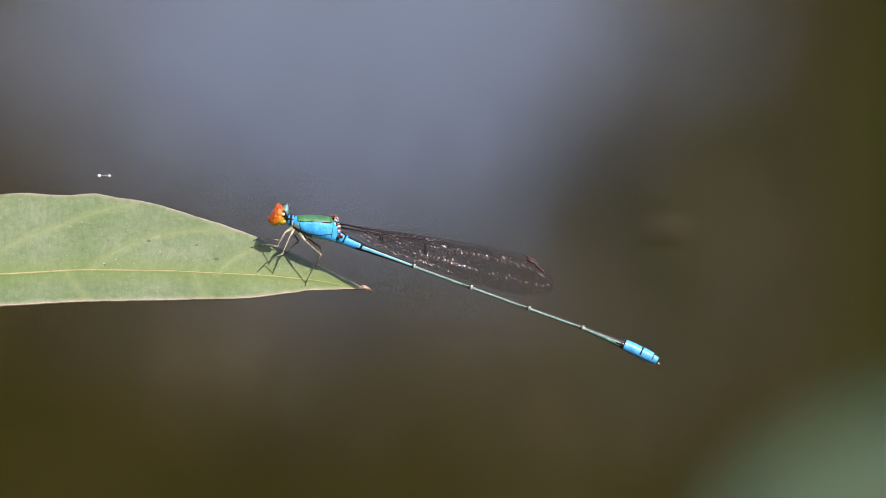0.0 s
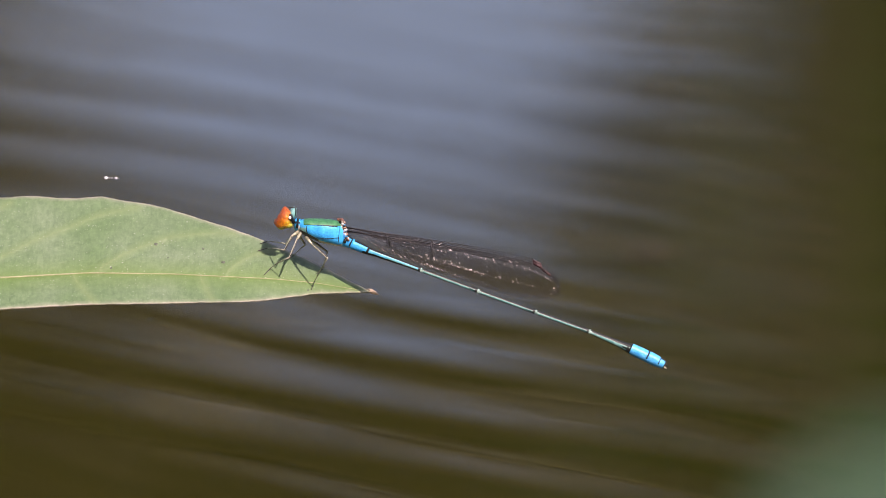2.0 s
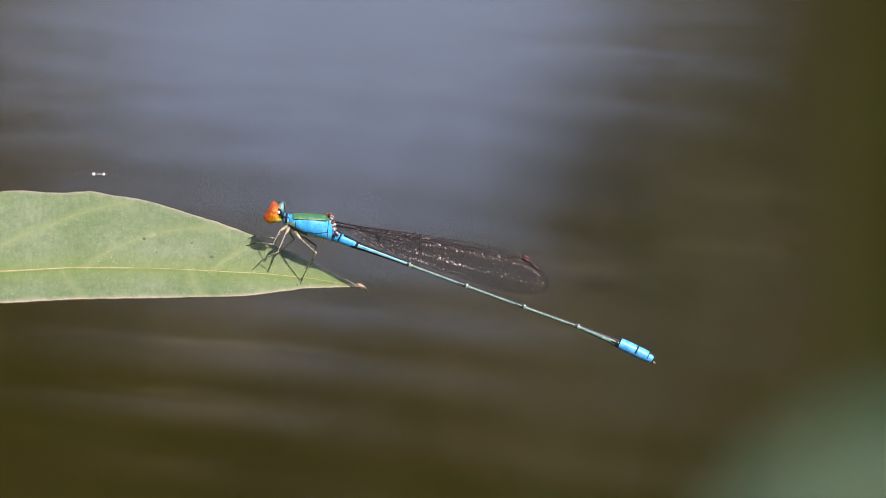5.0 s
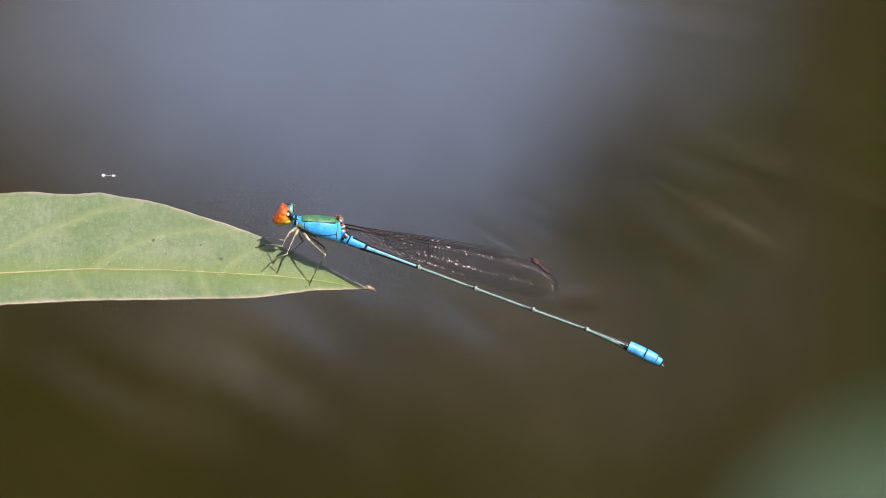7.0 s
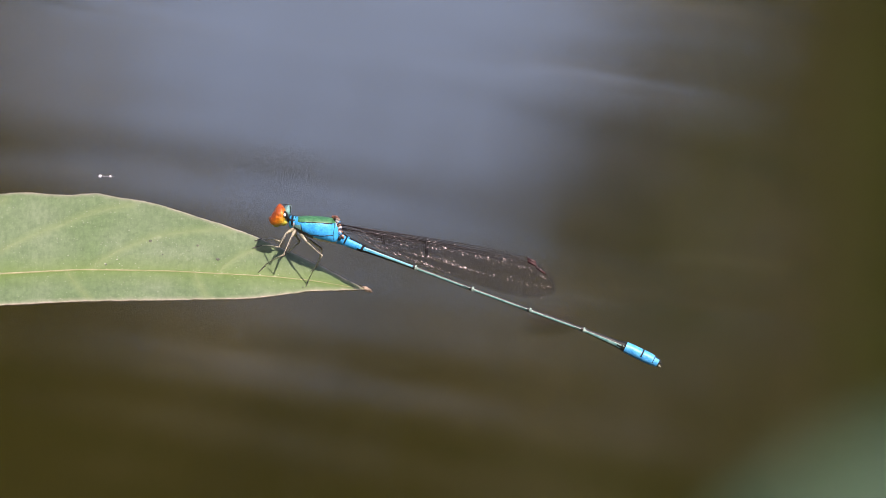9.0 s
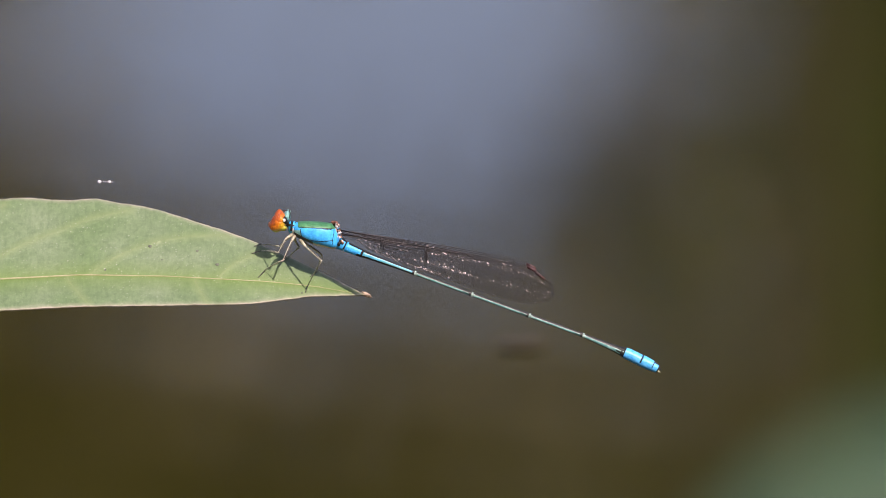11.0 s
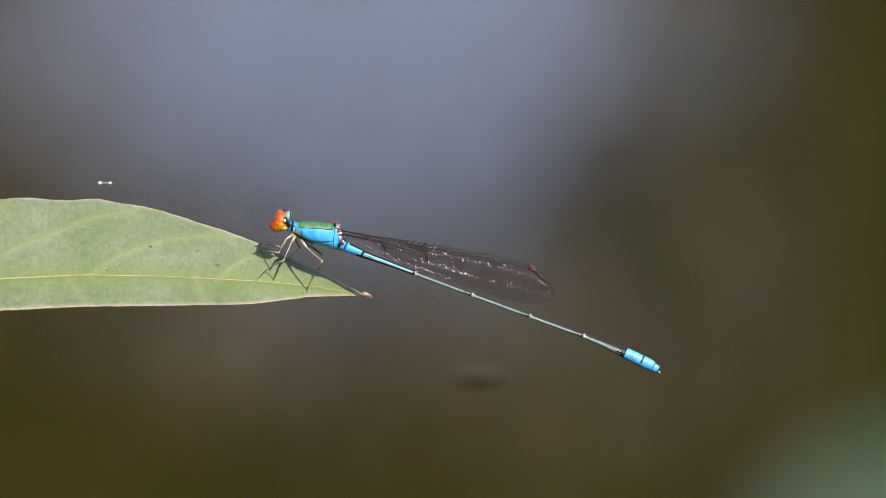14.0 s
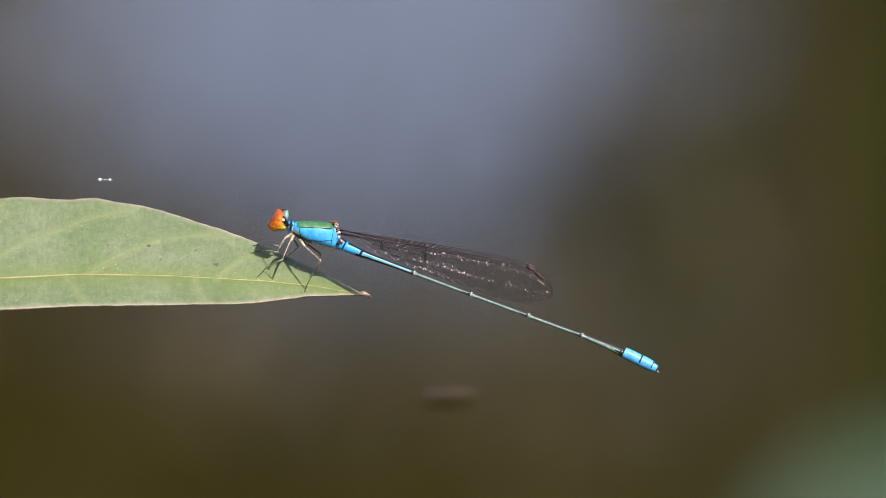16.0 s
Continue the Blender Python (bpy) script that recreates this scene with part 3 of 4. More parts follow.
def build_near_plant():
    """A plant close to the lens, far out of focus."""
    m = NEAR_POSE @ Matrix.Translation(NEAR_AT)
    plant = empty("foreground_plant", m, "soft green broad leaf close before the lens", "plant")
    up = ([0, 0.5, 1, 3, 7, 12, 20, 28, 36, 42], [0, 3.4, 4.8, 7.9, 10.9, 12.0, 11.6, 9.0, 4.5, 0.2])
    lo = ([0, 0.5, 1, 3, 7, 12, 20, 28, 36, 42], [0, -3.3, -4.6, -7.7, -10.7, -11.8, -11.4, -8.8, -4.4, -0.2])
    ri = ([0, 42], [0, 0])
    b = blade("leaf_blade", 42, up, lo, ri, plant, near_leaf_mat, 0.15, 0.06, 8.0)
    b.matrix_local = pose(0, 0, 0, 0, -120, 0)
    bm = bmesh.new()
    tube(bm, [(20.8, 0, -36), (23, 2, -44), (25, 3, -60), (24, 2, -90)], [0.5, 0.7, 0.9, 1.1], 8)
    part("stem", bm, stem_green, plant)
    bm = bmesh.new()
    c, d = math.cos(radians(120)), math.sin(radians(120))
    tube(bm, [(-c * k, -0.15, -d * k) for k in (1, 10, 20, 30, 41.6)], [0.12, 0.2, 0.3, 0.4, 0.5], 6)
    part("midrib", bm, midrib_mat, plant)
    return plant


# ---- damselfly ----
FLY = SQUARE @ Matrix.Translation((-10.95 * MM, 0, 1.65 * MM))


def build_damselfly():
    fly = empty("damselfly", FLY, "slender sky-blue damselfly with orange head resting on leaf", "insect")

    # head: a ridge on top, the face running forward and down to a blunt snout
    bm = bmesh.new()
    blob(bm, (-3.15, 0, 1.32), (0.60, 1.15, 0.80), u=24, v=16)
    head = part("head", bm, orange, fly, "orange face and top of head")
    for side in (-1, 1):
        bm = bmesh.new()
        blob(bm, (0, 0, 0), (1, 1, 1), u=40, v=28)
        for w in bm.verts:
            p = w.co.copy()
            snout = max(0.0, p.dot(Vector((-0.80, 0, -0.60)))) ** 4
            crest = max(0.0, p.dot(Vector((-0.12, 0, 0.99)))) ** 6
            rough = 1 + 0.07 * noise.noise(p * 3.1 + Vector((side, 2, 5))) + 0.035 * noise.noise(p * 8.0)
            w.co = Vector((p.x * 0.64 * (1 - 0.28 * max(0.0, p.z)) - 0.36 * snout, p.y * 0.70, p.z * 0.90 - 0.16 * snout + 0.10 * crest)) * rough
        e = part("compound_eye", bm, eye_mat, head, "orange eye shading to yellow green below")
        e.location = Vector((-3.22, 1.10 * side, 1.36)) * MM
        bm = bmesh.new()
        blob(bm, (-2.74, 1.50 * side, 1.38), (0.24, 0.30, 0.34), Matrix.Rotation(radians(-18), 4, "Y"), 16, 12, 0.25, 1.0)
        tube(bm, [(-2.70, 1.50 * side, 1.25), (-2.45, 1.30 * side, 1.02), (-2.26, 1.0 * side, 0.86)], [0.17, 0.12, 0.06], 8)
        part("eye_spot", bm, black, head)
        # the sun's glint on the eye, put in as a white blob
        bm = bmesh.new()
        blob(bm, (-2.80, 1.80 * side, 1.36), (0.13, 0.09, 0.15), u=12, v=8)
        part("eye_glint", bm, glint_white, head, "white catchlight on the eye, made as a spot")
        bm = bmesh.new()
        blob(bm, (-2.92, 1.02 * side, 0.72), (0.36, 0.48, 0.28), u=18, v=12, lump=0.2, seed=2.0)
        part("cheek", bm, yellow_green, head, "yellow green cheek")
        bm = bmesh.new()
        tube(bm, [(-3.7, 0.45 * side, 1.9), (-3.85, 0.5 * side, 2.10), (-3.95, 0.6 * side, 2.22), (-4.02, 0.7 * side, 2.32)], [0.03, 0.012, 0.006, 0.004], 6)
        part("antenna", bm, bronze, head)
    bm = bmesh.new()
    blob(bm, (-3.80, 0, 0.98), (0.42, 0.85, 0.40), u=18, v=12, lump=0.25)
    part("frons", bm, orange, head)
    bm = bmesh.new()
    blob(bm, (-3.55, 0, 0.58), (0.38, 0.60, 0.28), u=18, v=12)
    part("labrum", bm, yellow_green, head)
    bm = bmesh.new()
    blob(bm, (-2.58, 0, 1.70), (0.34, 1.30, 0.66), Matrix.Rotation(radians(12), 4, "Y"), 20, 14, 0.15, 4.0)
    part("occiput", bm, teal, head, "bluish green back of head")
    bm = bmesh.new()
    tube(bm, [(-2.95, -0.95, 2.28), (-2.62, -1.0, 2.26), (-2.36, -0.95, 2.30), (-2.27, -1.0, 2.0), (-2.32, -1.05, 1.55)], [0.03, 0.05, 0.06, 0.05, 0.03], 6)
    part("occipital_rim", bm, bronze, head, "dark rim of the back of the head")
    bm = bmesh.new()
    for y in (-0.5, 0.0, 0.5):
        blob(bm, (-3.30, y, 2.10), (0.14, 0.14, 0.10), u=10, v=8)
    part("ocelli", bm, brown, head)

    # neck and first thorax ring
    bm = bmesh.new()
    tube(bm, [(-2.7, 0, 1.1), (-2.35, 0, 1.0), (-2.0, 0, 0.9)], [0.30, 0.28, 0.35], 12)
    part("neck", bm, black, fly)
    bm = bmesh.new()
    loft(bm, [((-2.42, 0, 0.85), 0.55, 0.42, 0.45, 0.1, 1), ((-2.25, 0, 0.82), 0.72, 0.58, 0.62, 0.1, 1), ((-2.05, 0, 0.78), 0.70, 0.50, 0.62, 0.1, 1), ((-1.92, 0, 0.75), 0.78, 0.60, 0.60, 0.1, 1), ((-1.80, 0, 0.72), 0.7, 0.5, 0.5, 0.1, 1)], 24,
         lambda k, a: 1 if (k == 1 and a < 130 or k == 3 and a < 60 or a < 22 or 74 < a < 88 and k < 3) else 2 if k == 2 and a > 100 else 0)
    part("prothorax", bm, [blue, black, pale_joint], fly, "blue and black collar")

    # thorax: green back, blue flanks, black seams
    bm = bmesh.new()
    xs = np.linspace(-2.05, 1.92, 84)
    tops = np.interp(xs, [-2.05, -1.85, -1.5, -1.0, 0.0, 0.5, 1.0, 1.4, 1.7, 1.92], [1.00, 1.20, 1.28, 1.31, 1.29, 1.25, 1.19, 1.10, 0.90, 0.45])
    lows = np.interp(xs, [-2.05, -1.85, -1.5, -1.0, -0.5, 0.0, 0.5, 1.0, 1.4, 1.7, 1.92], [0.30, 0.02, -0.22, -0.42, -0.66, -0.84, -0.96, -1.06, -1.16, -1.14, -1.02])
    sides = np.interp(xs, [-2.05, -1.85, -1.5, -1.0, 0.0, 0.5, 1.0, 1.4, 1.7, 1.92], [0.55, 0.85, 1.05, 1.18, 1.25, 1.22, 1.15, 1.02, 0.85, 0.62])
    rings = []
    for x, top, low, side in zip(xs.tolist(), tops.tolist(), lows.tolist(), sides.tolist()):
        mid = 0.5 * (top + low) + 0.02
        rings.append(((x, 0, mid), side, top - mid, mid - low, 0.0, 0.82))
    loft(bm, rings, 240)

    def flank(x, y, z):
        """Blue sides, green back, black seams, pale belly."""
        if abs(y) < 0.10 and z > 0.8:
            return 2
        if z > 0.68 - 0.04 * x and x > -1.62:
            return 1
        if x < -0.30 and z < -0.06 - 0.52 * (x + 1.2):
            return 2
        if z < np.interp(x, xs, lows) + 0.14:
            return 3
        if x < -1.34 + 0.24 * (0.6 - z) ** 2 and -0.1 < z < 0.50:
            return 4
        return 0

    for f in bm.faces:
        f.material_index = flank(*f.calc_center_median())
    thorax = part("thorax", bm, [blue, green, black, cream, teal], fly, "green back, sky-blue flanks with black seams")
    for side in (-1, 1):
        for seam in ([(x, 0.68 - 0.04 * x) for x in np.linspace(-1.55, 1.5, 24).tolist()],
                     [(x, 0.62 - 0.04 * x) for x in np.linspace(0.62, 1.4, 12).tolist()],
                     [(-1.36 + 0.24 * (0.6 - z) ** 2, z) for z in np.linspace(0.64, -0.10, 14).tolist()],
                     [(x, -0.45 - 0.03 * math.sin(3 * x)) for x in np.linspace(-0.5, 1.55, 22).tolist()],
                     [(1.54 + 0.06 * math.sin(3 * z), z) for z in np.linspace(0.62, -0.85, 20).tolist()]):
            pts = []
            for x, z in seam:
                top, low, wide = (float(np.interp(x, xs, v)) for v in (tops, lows, sides))
                mid = 0.5 * (top + low) + 0.02
                h = (z - mid) / (top - mid) if z > mid else (mid - z) / (mid - low)
                pts.append((x, side * wide * max(0.0, 1 - abs(h) ** 2.44) ** 0.41, z))
            bm = bmesh.new()
            tube(bm, pts, [0.012] + [0.022 + 0.016 * abs(math.sin(7.0 * q[0] + 5.0 * q[1])) for q in pts[1:-1]] + [0.012], 6)
            part("seam", bm, black, thorax, "black seam")
        rng = random.Random(21 + side)
        for i in range(28):
            f = (i + 0.5) / 28
            r = rng.uniform(0.08, 0.19)
            c = (1.70 + 0.5 * f + rng.uniform(-0.16, 0.16), rng.uniform(0.40, 0.56) * side, 1.08 - 1.70 * f + rng.uniform(-0.08, 0.08))
            bm = bmesh.new()
            blob(bm, c, (r * 1.5, r * 1.2, r * 0.8), Matrix.Rotation(rng.uniform(0, 3), 4, "Y"), 10, 8, 0.9, i * 1.7)
            part("wing_hinge", bm, (brown, cream, orange_brown, black, pale_joint, brown, blue, black)[i % 8], thorax)

    # abdomen, ring by ring
    joints = [(1.70, -0.45), (2.60, -0.92), (4.15, -1.58), (8.85, -3.30), (13.9, -5.18), (19.0, -7.05), (23.75, -8.78), (27.25, -10.22), (28.85, -10.98), (29.85, -11.48), (30.35, -11.74)]
    sizes = [(0.66, 0.46), (0.46, 0.36), (0.31, 0.17), (0.18, 0.175), (0.175, 0.175), (0.175, 0.18), (0.18, 0.36), (0.49, 0.53), (0.53, 0.49), (0.46, 0.36)]
    for k in range(10):
        (x0, z0), (x1, z1) = joints[k], joints[k + 1]
        r0, r1 = sizes[k]
        lean = -math.atan2(z1 - z0, x1 - x0)
        length = math.hypot(x1 - x0, z1 - z0)
        fs = [0, 0.06, 0.15, 0.35, 0.6, 0.80, 0.90, 0.93, 1.0] if k > 6 else [0, 0.03, 0.10, 0.35, 0.6, 0.82, 0.93, 0.97, 1.0] if k > 1 else [0, 0.12, 0.3, 0.5, 0.7, 0.88, 1.0]
        rings = []
        for f in fs:
            r = r0 + (r1 - r0) * f
            if 2 <= k <= 6:
                r *= 1 + 0.28 * max(0, f - 0.85) / 0.15 + 0.15 * max(0, 0.06 - f) / 0.06
            if k >= 7:
                r *= 0.97 + 0.05 * math.sin(math.pi * min(1, f * 1.0 + 0.08))
            sag = 0.03 * length * 0.04 * math.sin(math.pi * f)
            rings.append(((x0 + (x1 - x0) * f, 0, z0 + (z1 - z0) * f + sag), r * 0.95, r, r, lean, 1.0))
        if k == 0:
            paint = lambda i, a: 1 if (a < 46 or i == 5 and a < 130) else 0
        elif k == 1:
            paint = lambda i, a: 1 if (i == 5 or a < 52 and i > 0 or i == 4 and a > 115) else 0
        elif k == 2:
            paint = lambda i, a: 2 if i == 7 else 1 if (a < 66 or i == 6 or a > 118) else 3 if (i > 2 and 96 < a < 118) else 0
        elif k < 7:
            # pale stripe at 82-95 degrees: the sun's glint, put into the colour
            paint = lambda i, a: 2 if (i == 7 and k < 6 or i == 0 and a > 60 or 82 < a < 95 and i != 6) else 1 if (a < 82 or i == 7 or i == 6 and a > 50 or i == 5 and 100 < a < 122 or a > 140) else 0
        else:
            paint = lambda i, a: 1 if (i >= 7 and a < 118 or i == 0 and k == 7 or k == 9 and (a < 40 or i > 4)) else 0
        skin = blue if k < 2 else turquoise if k == 2 else teal if k < 7 else tail_blue
        bm = bmesh.new()
        loft(bm, rings, 60, paint)
        part("abdomen_segment", bm, [skin, black if k < 3 or k > 6 else bronze, pale, teal], fly, "bright blue tail segment" if k > 6 else "")
    for side in (-1, 1):
        bm = bmesh.new()
        tube(bm, [(30.28, 0.16 * side, -11.62), (30.46, 0.2 * side, -11.70), (30.62, 0.14 * side, -11.82)], [0.10, 0.08, 0.03], 8)
        part("cercus", bm, bronze, fly)
        bm = bmesh.new()
        tube(bm, [(30.25, 0.14 * side, -11.85), (30.42, 0.15 * side, -11.98), (30.5, 0.1 * side, -12.05)], [0.09, 0.06, 0.02], 8)
        part("paraproct", bm, leg_pale, fly)

    # wings, folded together over the abdomen
    for name, base, size, turn, side, off in (("forewing", (1.75, 0.50), 20.1, 11.7, -1, 0.34), ("hindwing", (2.05, 0.15), 19.7, 11.5, -1, 0.22),
                                              ("forewing", (1.75, 0.50), 20.0, 11.0, 1, 0.30), ("hindwing", (2.05, 0.15), 19.5, 11.2, 1, 0.16)):
        build_wing(name, fly, base, size, turn, side * off, int(size * 100 + side))

    # legs: hip, knee, ankle, toe
    build_leg(fly, "front_leg", [(-2.1, -0.35, 0.10), (-2.65, -0.95, -0.25), (-3.30, -0.9, -1.50)], (9.2, 3.75), (10.1, 3.65))
    build_leg(fly, "middle_leg", [(-1.9, -0.40, 0.0), (-2.15, -1.2, -0.5), (-2.85, -1.75, -2.15)], (8.8, 2.1), (9.5, 1.5))
    build_leg(fly, "hind_leg", [(-1.4, -0.45, -0.35), (-0.9, -1.1, -0.95), (0.52, -2.25, -2.20)], (5.0, 0.85), (5.3, 0.2))
    build_leg(fly, "front_leg", [(-2.1, 0.35, 0.10), (-2.7, 1.1, -0.3), (-3.2, 1.6, -0.95)], (9.2, 4.35), (9.9, 4.3))
    build_leg(fly, "middle_leg", [(-1.9, 0.40, 0.0), (-1.9, 1.1, -0.4), (-1.5, 1.6, -1.05)], (6.9, 3.1), (7.4, 2.9))
    build_leg(fly, "hind_leg", [(-1.4, 0.45, -0.35), (-0.7, 1.0, -0.80), (0.48, 1.2, -1.65)], (4.3, 1.9), (4.9, 1.6))
    return fly


def build_leg(fly, name, p, ankle_at, toe_at):
    """A leg from its hip over its knee; ankle and toe are (s, h) places on the leaf."""
    hip, troch, knee = [Vector(q) for q in p]
    to_fly = Vector((4.35, LEAF_BACK, -5.25))
    ankle = Vector(on_blade(*ankle_at, 0.28)) + to_fly
    toe = Vector(on_blade(*toe_at, 0.04)) + to_fly
    bm = bmesh.new()
    tube(bm, [hip, (hip + troch) / 2, troch], [0.17, 0.14, 0.10], 10)
    leg = part(name, bm, leg_pale, fly, "pale olive leg with dark stripes and spines")
    bm = bmesh.new()
    d = knee - troch
    tube(bm, [troch, troch + d * 0.15, troch + d * 0.6, troch + d * 0.93, knee], [0.075, 0.09, 0.08, 0.065, 0.08], 10)
    part("femur", bm, leg_pale, leg)
    bm = bmesh.new()
    tube(bm, [troch + d * 0.05 + Vector((0.05, -0.045, 0.04)), troch + d * 0.95 + Vector((0.05, -0.045, 0.04))], 0.046, 6)
    part("femur_stripe", bm, leg_dark, leg, "dark stripe")
    bm = bmesh.new()
    e = ankle - knee
    bow = Vector((0, 0, 0.06))
    tube(bm, [knee, knee + e * 0.3 + bow, knee + e * 0.7 + bow, ankle], [0.07, 0.055, 0.045, 0.04], 8)
    part("tibia", bm, leg_pale, leg)
    rng = random.Random(int(abs(knee.x) * 100))
    for base, way, num in ((troch, d, 6), (knee, e, 7)):
        for i in range(num):
            q = base + way * ((i + 0.8) / (num + 0.6))
            out = Vector((rng.uniform(-0.3, 0.3), -0.4 if i % 2 else 0.4, -0.5 if way is e else -0.35)).normalized() + way.normalized() * 0.7
            bm = bmesh.new()
            tube(bm, [q, q + out * 0.22], [0.011, 0.003], 4)
            part("spine", bm, leg_dark, leg)
    bm = bmesh.new()
    g = toe - ankle
    tube(bm, [ankle, ankle + g * 0.35, ankle + g * 0.4, ankle + g * 0.75, ankle + g * 0.8, toe], [0.04, 0.035, 0.045, 0.03, 0.04, 0.02], 6)
    part("tarsus", bm, leg_dark, leg)


def build_wing(name, fly, base, size, turn, off, seed):
    """A stalked, narrow wing; s runs to its tip, h across it."""
    rng = random.Random(seed)
    place = Matrix.Translation((base[0], off, base[1])) @ Matrix.Rotation(radians(turn), 4, "Y")
    stem = 0.07 * size

    def margins(s):
        """Front and hind margin at s, rounded off together at the tip."""
        q = min(1.0, s / size)
        k = max(0.0, (s - stem) / (size - stem))
        a = 0.10 + 0.55 * math.sin(math.pi * q * 0.85) * q ** 0.4
        b = 0.10 + 0.35 * q - float(np.interp(k, [0, 0.13, 0.3, 0.5, 0.75, 1], [0.40, 1.30, 1.95, 2.62, 3.3, 3.5])) * (1.0 if name == "forewing" else 0.93)
        if q > 0.80:
            r = math.sqrt(max(0.0, 1 - ((q - 0.80) / 0.20) ** 2.3))
            mid = 0.38 * a + 0.62 * b
            a, b = mid + (a - mid) * r, mid + (b - mid) * r
        return a, b

    def at(s, f, lift=0.0):
        f = min(1, max(0, f))
        a, b = margins(s)
        fold = 0.03 * math.sin(f * math.pi * 5)
        return place @ Vector((s, fold + lift + 0.05 * noise.noise((s * 0.5, f * 3, seed)), a + (b - a) * f))

    # membrane, a slightly differently set facet in every cell
    bm = bmesh.new()
    stations = [0.3]
    while stations[-1] < size - 0.12:
        stations.append(stations[-1] + rng.uniform(0.11, 0.19))
    stations[-1:] = [size * 0.990, size * 0.997, size]
    lanes = [0, 0.05, 0.10, 0.16, 0.23, 0.30, 0.37, 0.44, 0.51, 0.58, 0.65, 0.72, 0.79, 0.86, 0.93, 1.0]
    def pleat(s, i):
        """Ridge and furrow by turns; how deep each one is changes slowly along the wing."""
        return (1 if i % 2 else -1) * (0.010 + 0.032 * noise.noise((s * 0.22, i * 3.7, seed * 0.37)))

    grid = [[bm.verts.new(at(s, f) + Vector((0, pleat(s, i) + rng.gauss(0, 0.011), 0))) for i, f in enumerate(lanes)] for s in stations]
    for a, b in zip(grid, grid[1:]):
        for i in range(len(lanes) - 1):
            bm.faces.new((a[i], b[i], b[i + 1], a[i + 1]))
    wing = part(name, bm, membrane, fly, "clear wing with dark net veins", smooth=False)
    # long veins and cross veins
    bm = bmesh.new()
    for i, f in enumerate(lanes):
        if i in (5, 8, 10, 12, 14):
            continue
        start = 0.2 if i in (0, 1, 2, 3, 6, 15) else stem * (0.8 + 0.22 * i)
        ss = np.linspace(start, size if i in (0, 15) else size * (0.93 if i == 1 else 0.95 - 0.03 * abs(i - 3)), 2)
        ss = ss[1] - (ss[1] - start) * (1 - np.linspace(0, 1, 40)) ** 1.9
        r = 0.046 if i == 0 else 0.042 if i == 2 else 0.020 if i in (1, 4, 6) else 0.014 if i == 15 else 0.010
        tube(bm, [at(s, f, -0.01) for s in ss], [r * (1 - 0.70 * s / size) for s in ss], 4)
    tagged(part("venation", bm, vein_dark, wing), kind="stuff")
    bm = bmesh.new()
    for s in stations[2:-1:4]:
        for i in range(len(lanes) - 1):
            if s < stem * 2 and i > 5 or rng.random() < 0.2:
                continue
            t = s + rng.uniform(-0.18, 0.18)
            tube(bm, [at(t, lanes[i], -0.01), at(t + 0.05, lanes[i + 1], -0.01)], 0.016 if s < 0.6 * size else 0.010, 3)
    for q, r in ((0.20, 0.026), (0.40, 0.03)):
        tube(bm, [at(size * q, 0.0, -0.01), at(size * q + 0.12, 0.33, -0.01), at(size * q + 0.25, 0.6, -0.01)], r * 1.1, 4)
    tagged(part("cross_venation", bm, vein_dark, wing), kind="stuff")
    bm = bmesh.new()
    s0 = size * (0.855 if name == "forewing" else 0.90)
    front = [bm.verts.new(at(s0 + d, f, -0.05)) for d, f in ((0.0, 0.0), (0.85, 0.0), (0.95, 0.085), (0.12, 0.075))]
    back = [bm.verts.new(at(s0 + d, f, 0.03)) for d, f in ((0.0, 0.0), (0.85, 0.0), (0.95, 0.085), (0.12, 0.075))]
    bm.faces.new(front)
    bm.faces.new(back)
    for i in range(4):
        bm.faces.new((front[i], front[(i + 1) % 4], back[(i + 1) % 4], back[i]))
    part("wing_spot", bm, stigma_red, wing, "dark red wing spot")


# ---- small things ----
SILK_A, BEAD, SILK_B = Vector((-104.6, 3.05, 26.4)), Vector((-29.9, 9.0, 6.50)), Vector((-18.8, 3.5, 1.9))


def build_silk():
    """A spider's thread from the stem to the leaf's edge, with two bright beads."""
    ob = empty("spider_thread", SQUARE @ Matrix.Translation(BEAD * MM), "fine spider silk with two bright beads above the leaf", "silk")
    a, b = SILK_A - BEAD, SILK_B - BEAD
    left = [a * f + Vector((0, 0, -11.5)) * (f * (1 - f)) for f in np.linspace(1, 0, 16).tolist()]
    right = [b * f + Vector((0, 0, 5.2)) * (f * (1 - f)) for f in np.linspace(0, 1, 12).tolist()]
    bm = bmesh.new()
    tube(bm, left + right[1:], 0.0004, 4)
    part("thread", bm, silk_mat, ob)
    for x, r in ((-0.48, 0.135), (0.42, 0.11)):
        bm = bmesh.new()
        blob(bm, (x, 0, 0), (r * 1.15, r, r * 0.95), u=14, v=10, lump=0.2, seed=x)
        part("bead", bm, drop_mat, ob, "tiny white bead")
    bm = bmesh.new()
    tube(bm, [(-0.7, 0, 0.02), (-0.3, 0, 0.0), (0.2, 0, 0.0), (0.75, 0, -0.03)], [0.008, 0.02, 0.02, 0.008], 6)
    part("knot", bm, silk_mat, ob)
    return ob


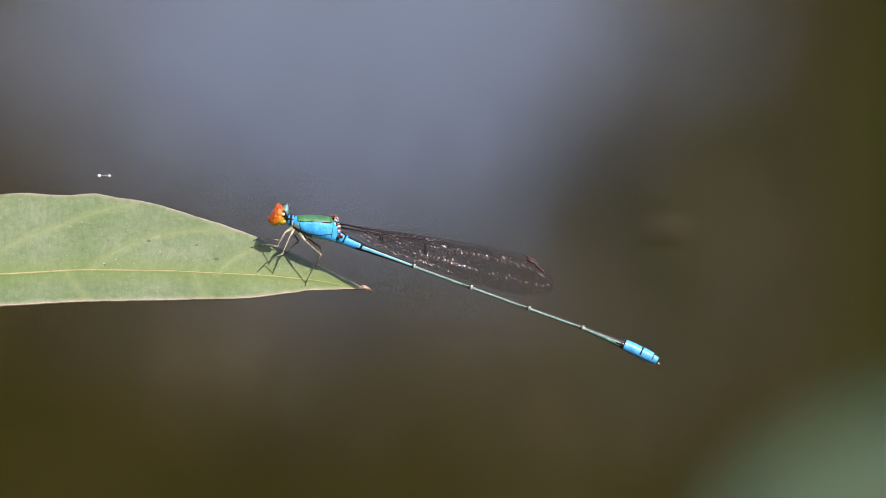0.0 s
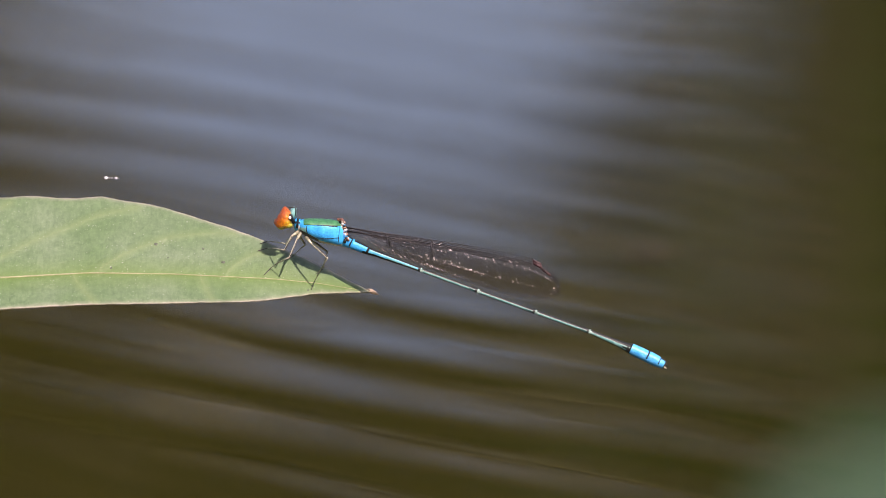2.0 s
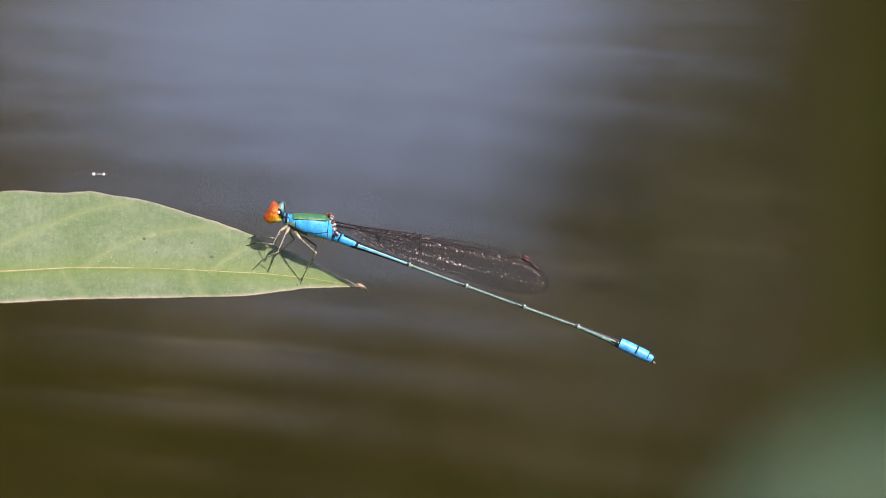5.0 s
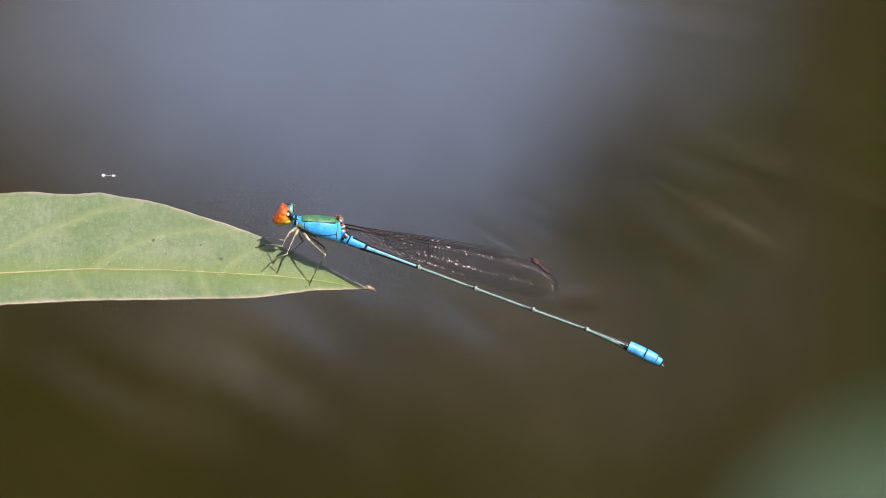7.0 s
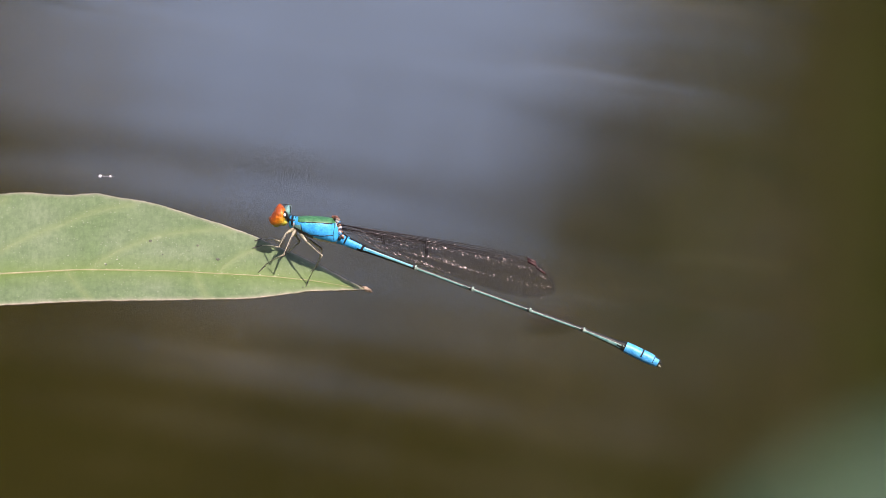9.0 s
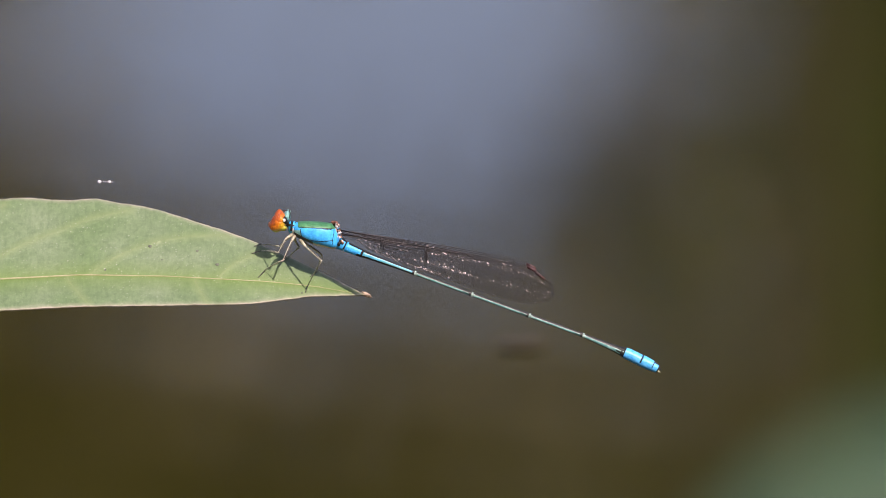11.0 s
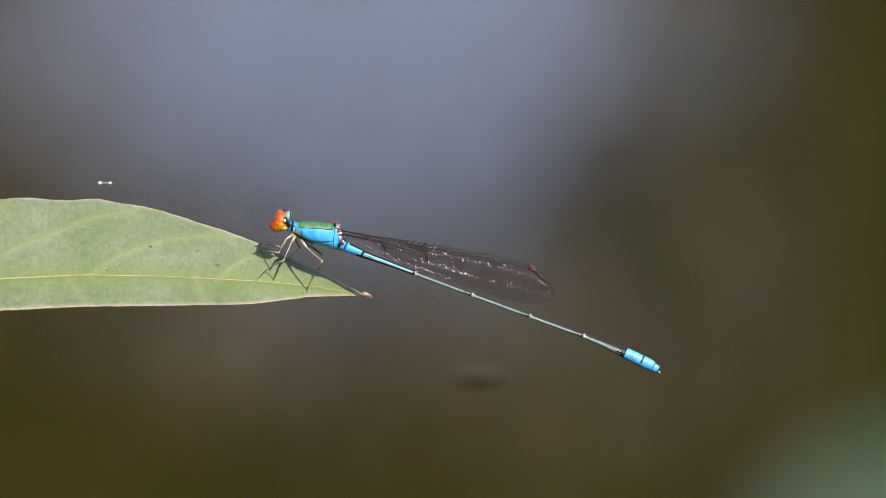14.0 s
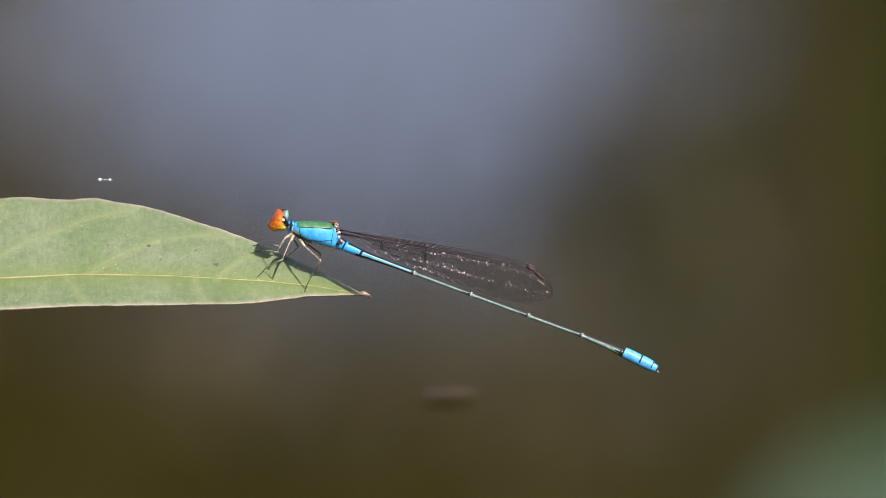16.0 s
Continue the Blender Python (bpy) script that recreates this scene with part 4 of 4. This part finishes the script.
def build_debris():
    bm = bmesh.new()
    n = 18
    for i in range(n + 1):
        s = -1 + 2 * i / n
        wdt = (1 - s * s) ** 0.7 * (0.33 + 0.06 * noise.noise((s * 3, 0, 0)))
        for f in (-1, -0.5, 0, 0.5, 1):
            bm.verts.new((s * 2.8, f * wdt * 4.4, 0.1 + 0.12 * abs(f) * (1 - s * s) + 0.1 * noise.noise((s * 2, f, 2))))
    bm.verts.ensure_lookup_table()
    for i in range(n):
        for j in range(4):
            a = i * 5 + j
            bm.faces.new((bm.verts[a], bm.verts[a + 1], bm.verts[a + 6], bm.verts[a + 5]))
    ob = part("floating_leaf", bm, dead_leaf, None)
    so = ob.modifiers.new("thickness", "SOLIDIFY")
    so.thickness = 0.15 * MM
    return tagged(ob, "curled brown dead leaf drifting on the water", "leaf")


# ---- build ----
water = build_water()
bank = build_bank()
sky_blocker = build_sky_blocker()
tree = build_tree()
plant = build_plant()
near_plant = build_near_plant()
damselfly = build_damselfly()
silk = build_silk()
debris = build_debris()


def motions():
    turn = pose(0, 0, 0, 0, 0, TURN)
    walk(water, [(t, Matrix.Translation(RUN * (SPEED * t)) @ turn) for t in np.arange(0, 16.01, 1.0).tolist()])
    walk(debris, [(t, pose(0.0243 - 0.00145 * t, 0.206 - 0.0057 * t, 0.0003, 0, 0, 14 + 0.3 * t)) for t in (0.0, 4.0, 8.0, 12.0, 16.0)])
    # the near leaf nods in the breeze: seconds, rise in mm, nod in degrees
    nods = [(0, 0, 0), (0.5, -1.6, -5), (1, -1.5, -5), (1.2, -1.8, -6), (1.5, -1.8, -6), (2, -1.6, -5), (2.5, -0.3, 2), (3, -3.2, -14), (3.3, 0.6, 9), (3.5, 0.5, 8), (3.7, -0.6, 0), (4, -3.2, -16),
            (5.2, -0.3, -2), (6.5, -1.3, -6), (7, -1.5, -6), (7.5, 0.1, 5), (8, 0.4, 8), (8.5, 0.3, 6), (9, 0.3, 7), (10.2, 0, 0), (11.5, 0.1, 2), (12, -0.4, 2),
            (12.5, -2.0, -8), (13, -1.6, -6), (13.5, -1.5, -4), (14, -2.0, -8), (14.5, 0.2, 6), (15, 0.1, 6), (15.5, -0.3, -3), (16, -1.8, -6)]
    walk(near_plant, [(t, NEAR_POSE @ Matrix.Translation(NEAR_AT + Vector((-0.8 * up * MM, 0, up * MM))) @ pose(0, 0, 0, -2.2 * nod)) for t, up, nod in nods])
    # the slack thread swings a little about the line of its ends: seconds, sideways and up in mm
    sway = [(0, 0.08, 0.04), (0.5, 0.16, 0.16), (1, 0.20, 0.23), (1.5, 0.12, 0.18), (2, 0.08, 0.12), (2.5, 0.11, 0.14), (3, 0.09, 0.17), (3.5, -0.18, -0.28), (4, -0.08, -0.15),
            (6.5, -0.02, 0), (7, 0, -0.03), (7.5, 0.05, 0.11), (8, 0, 0), (8.5, 0, -0.06), (9, 0, -0.02), (11.5, -0.02, -0.05), (12, -0.07, -0.19), (12.5, 0.08, 0.03), (13, 0, -0.10),
            (13.5, -0.09, -0.24), (14, -0.03, -0.14), (14.5, 0.09, 0.03), (15, 0.14, 0.06), (15.5, 0, 0), (16, 0.10, 0.10)]
    walk(silk, [(t, SQUARE @ Matrix.Translation((BEAD + Vector((x, 0, z))) * MM)) for t, x, z in sway])


motions()
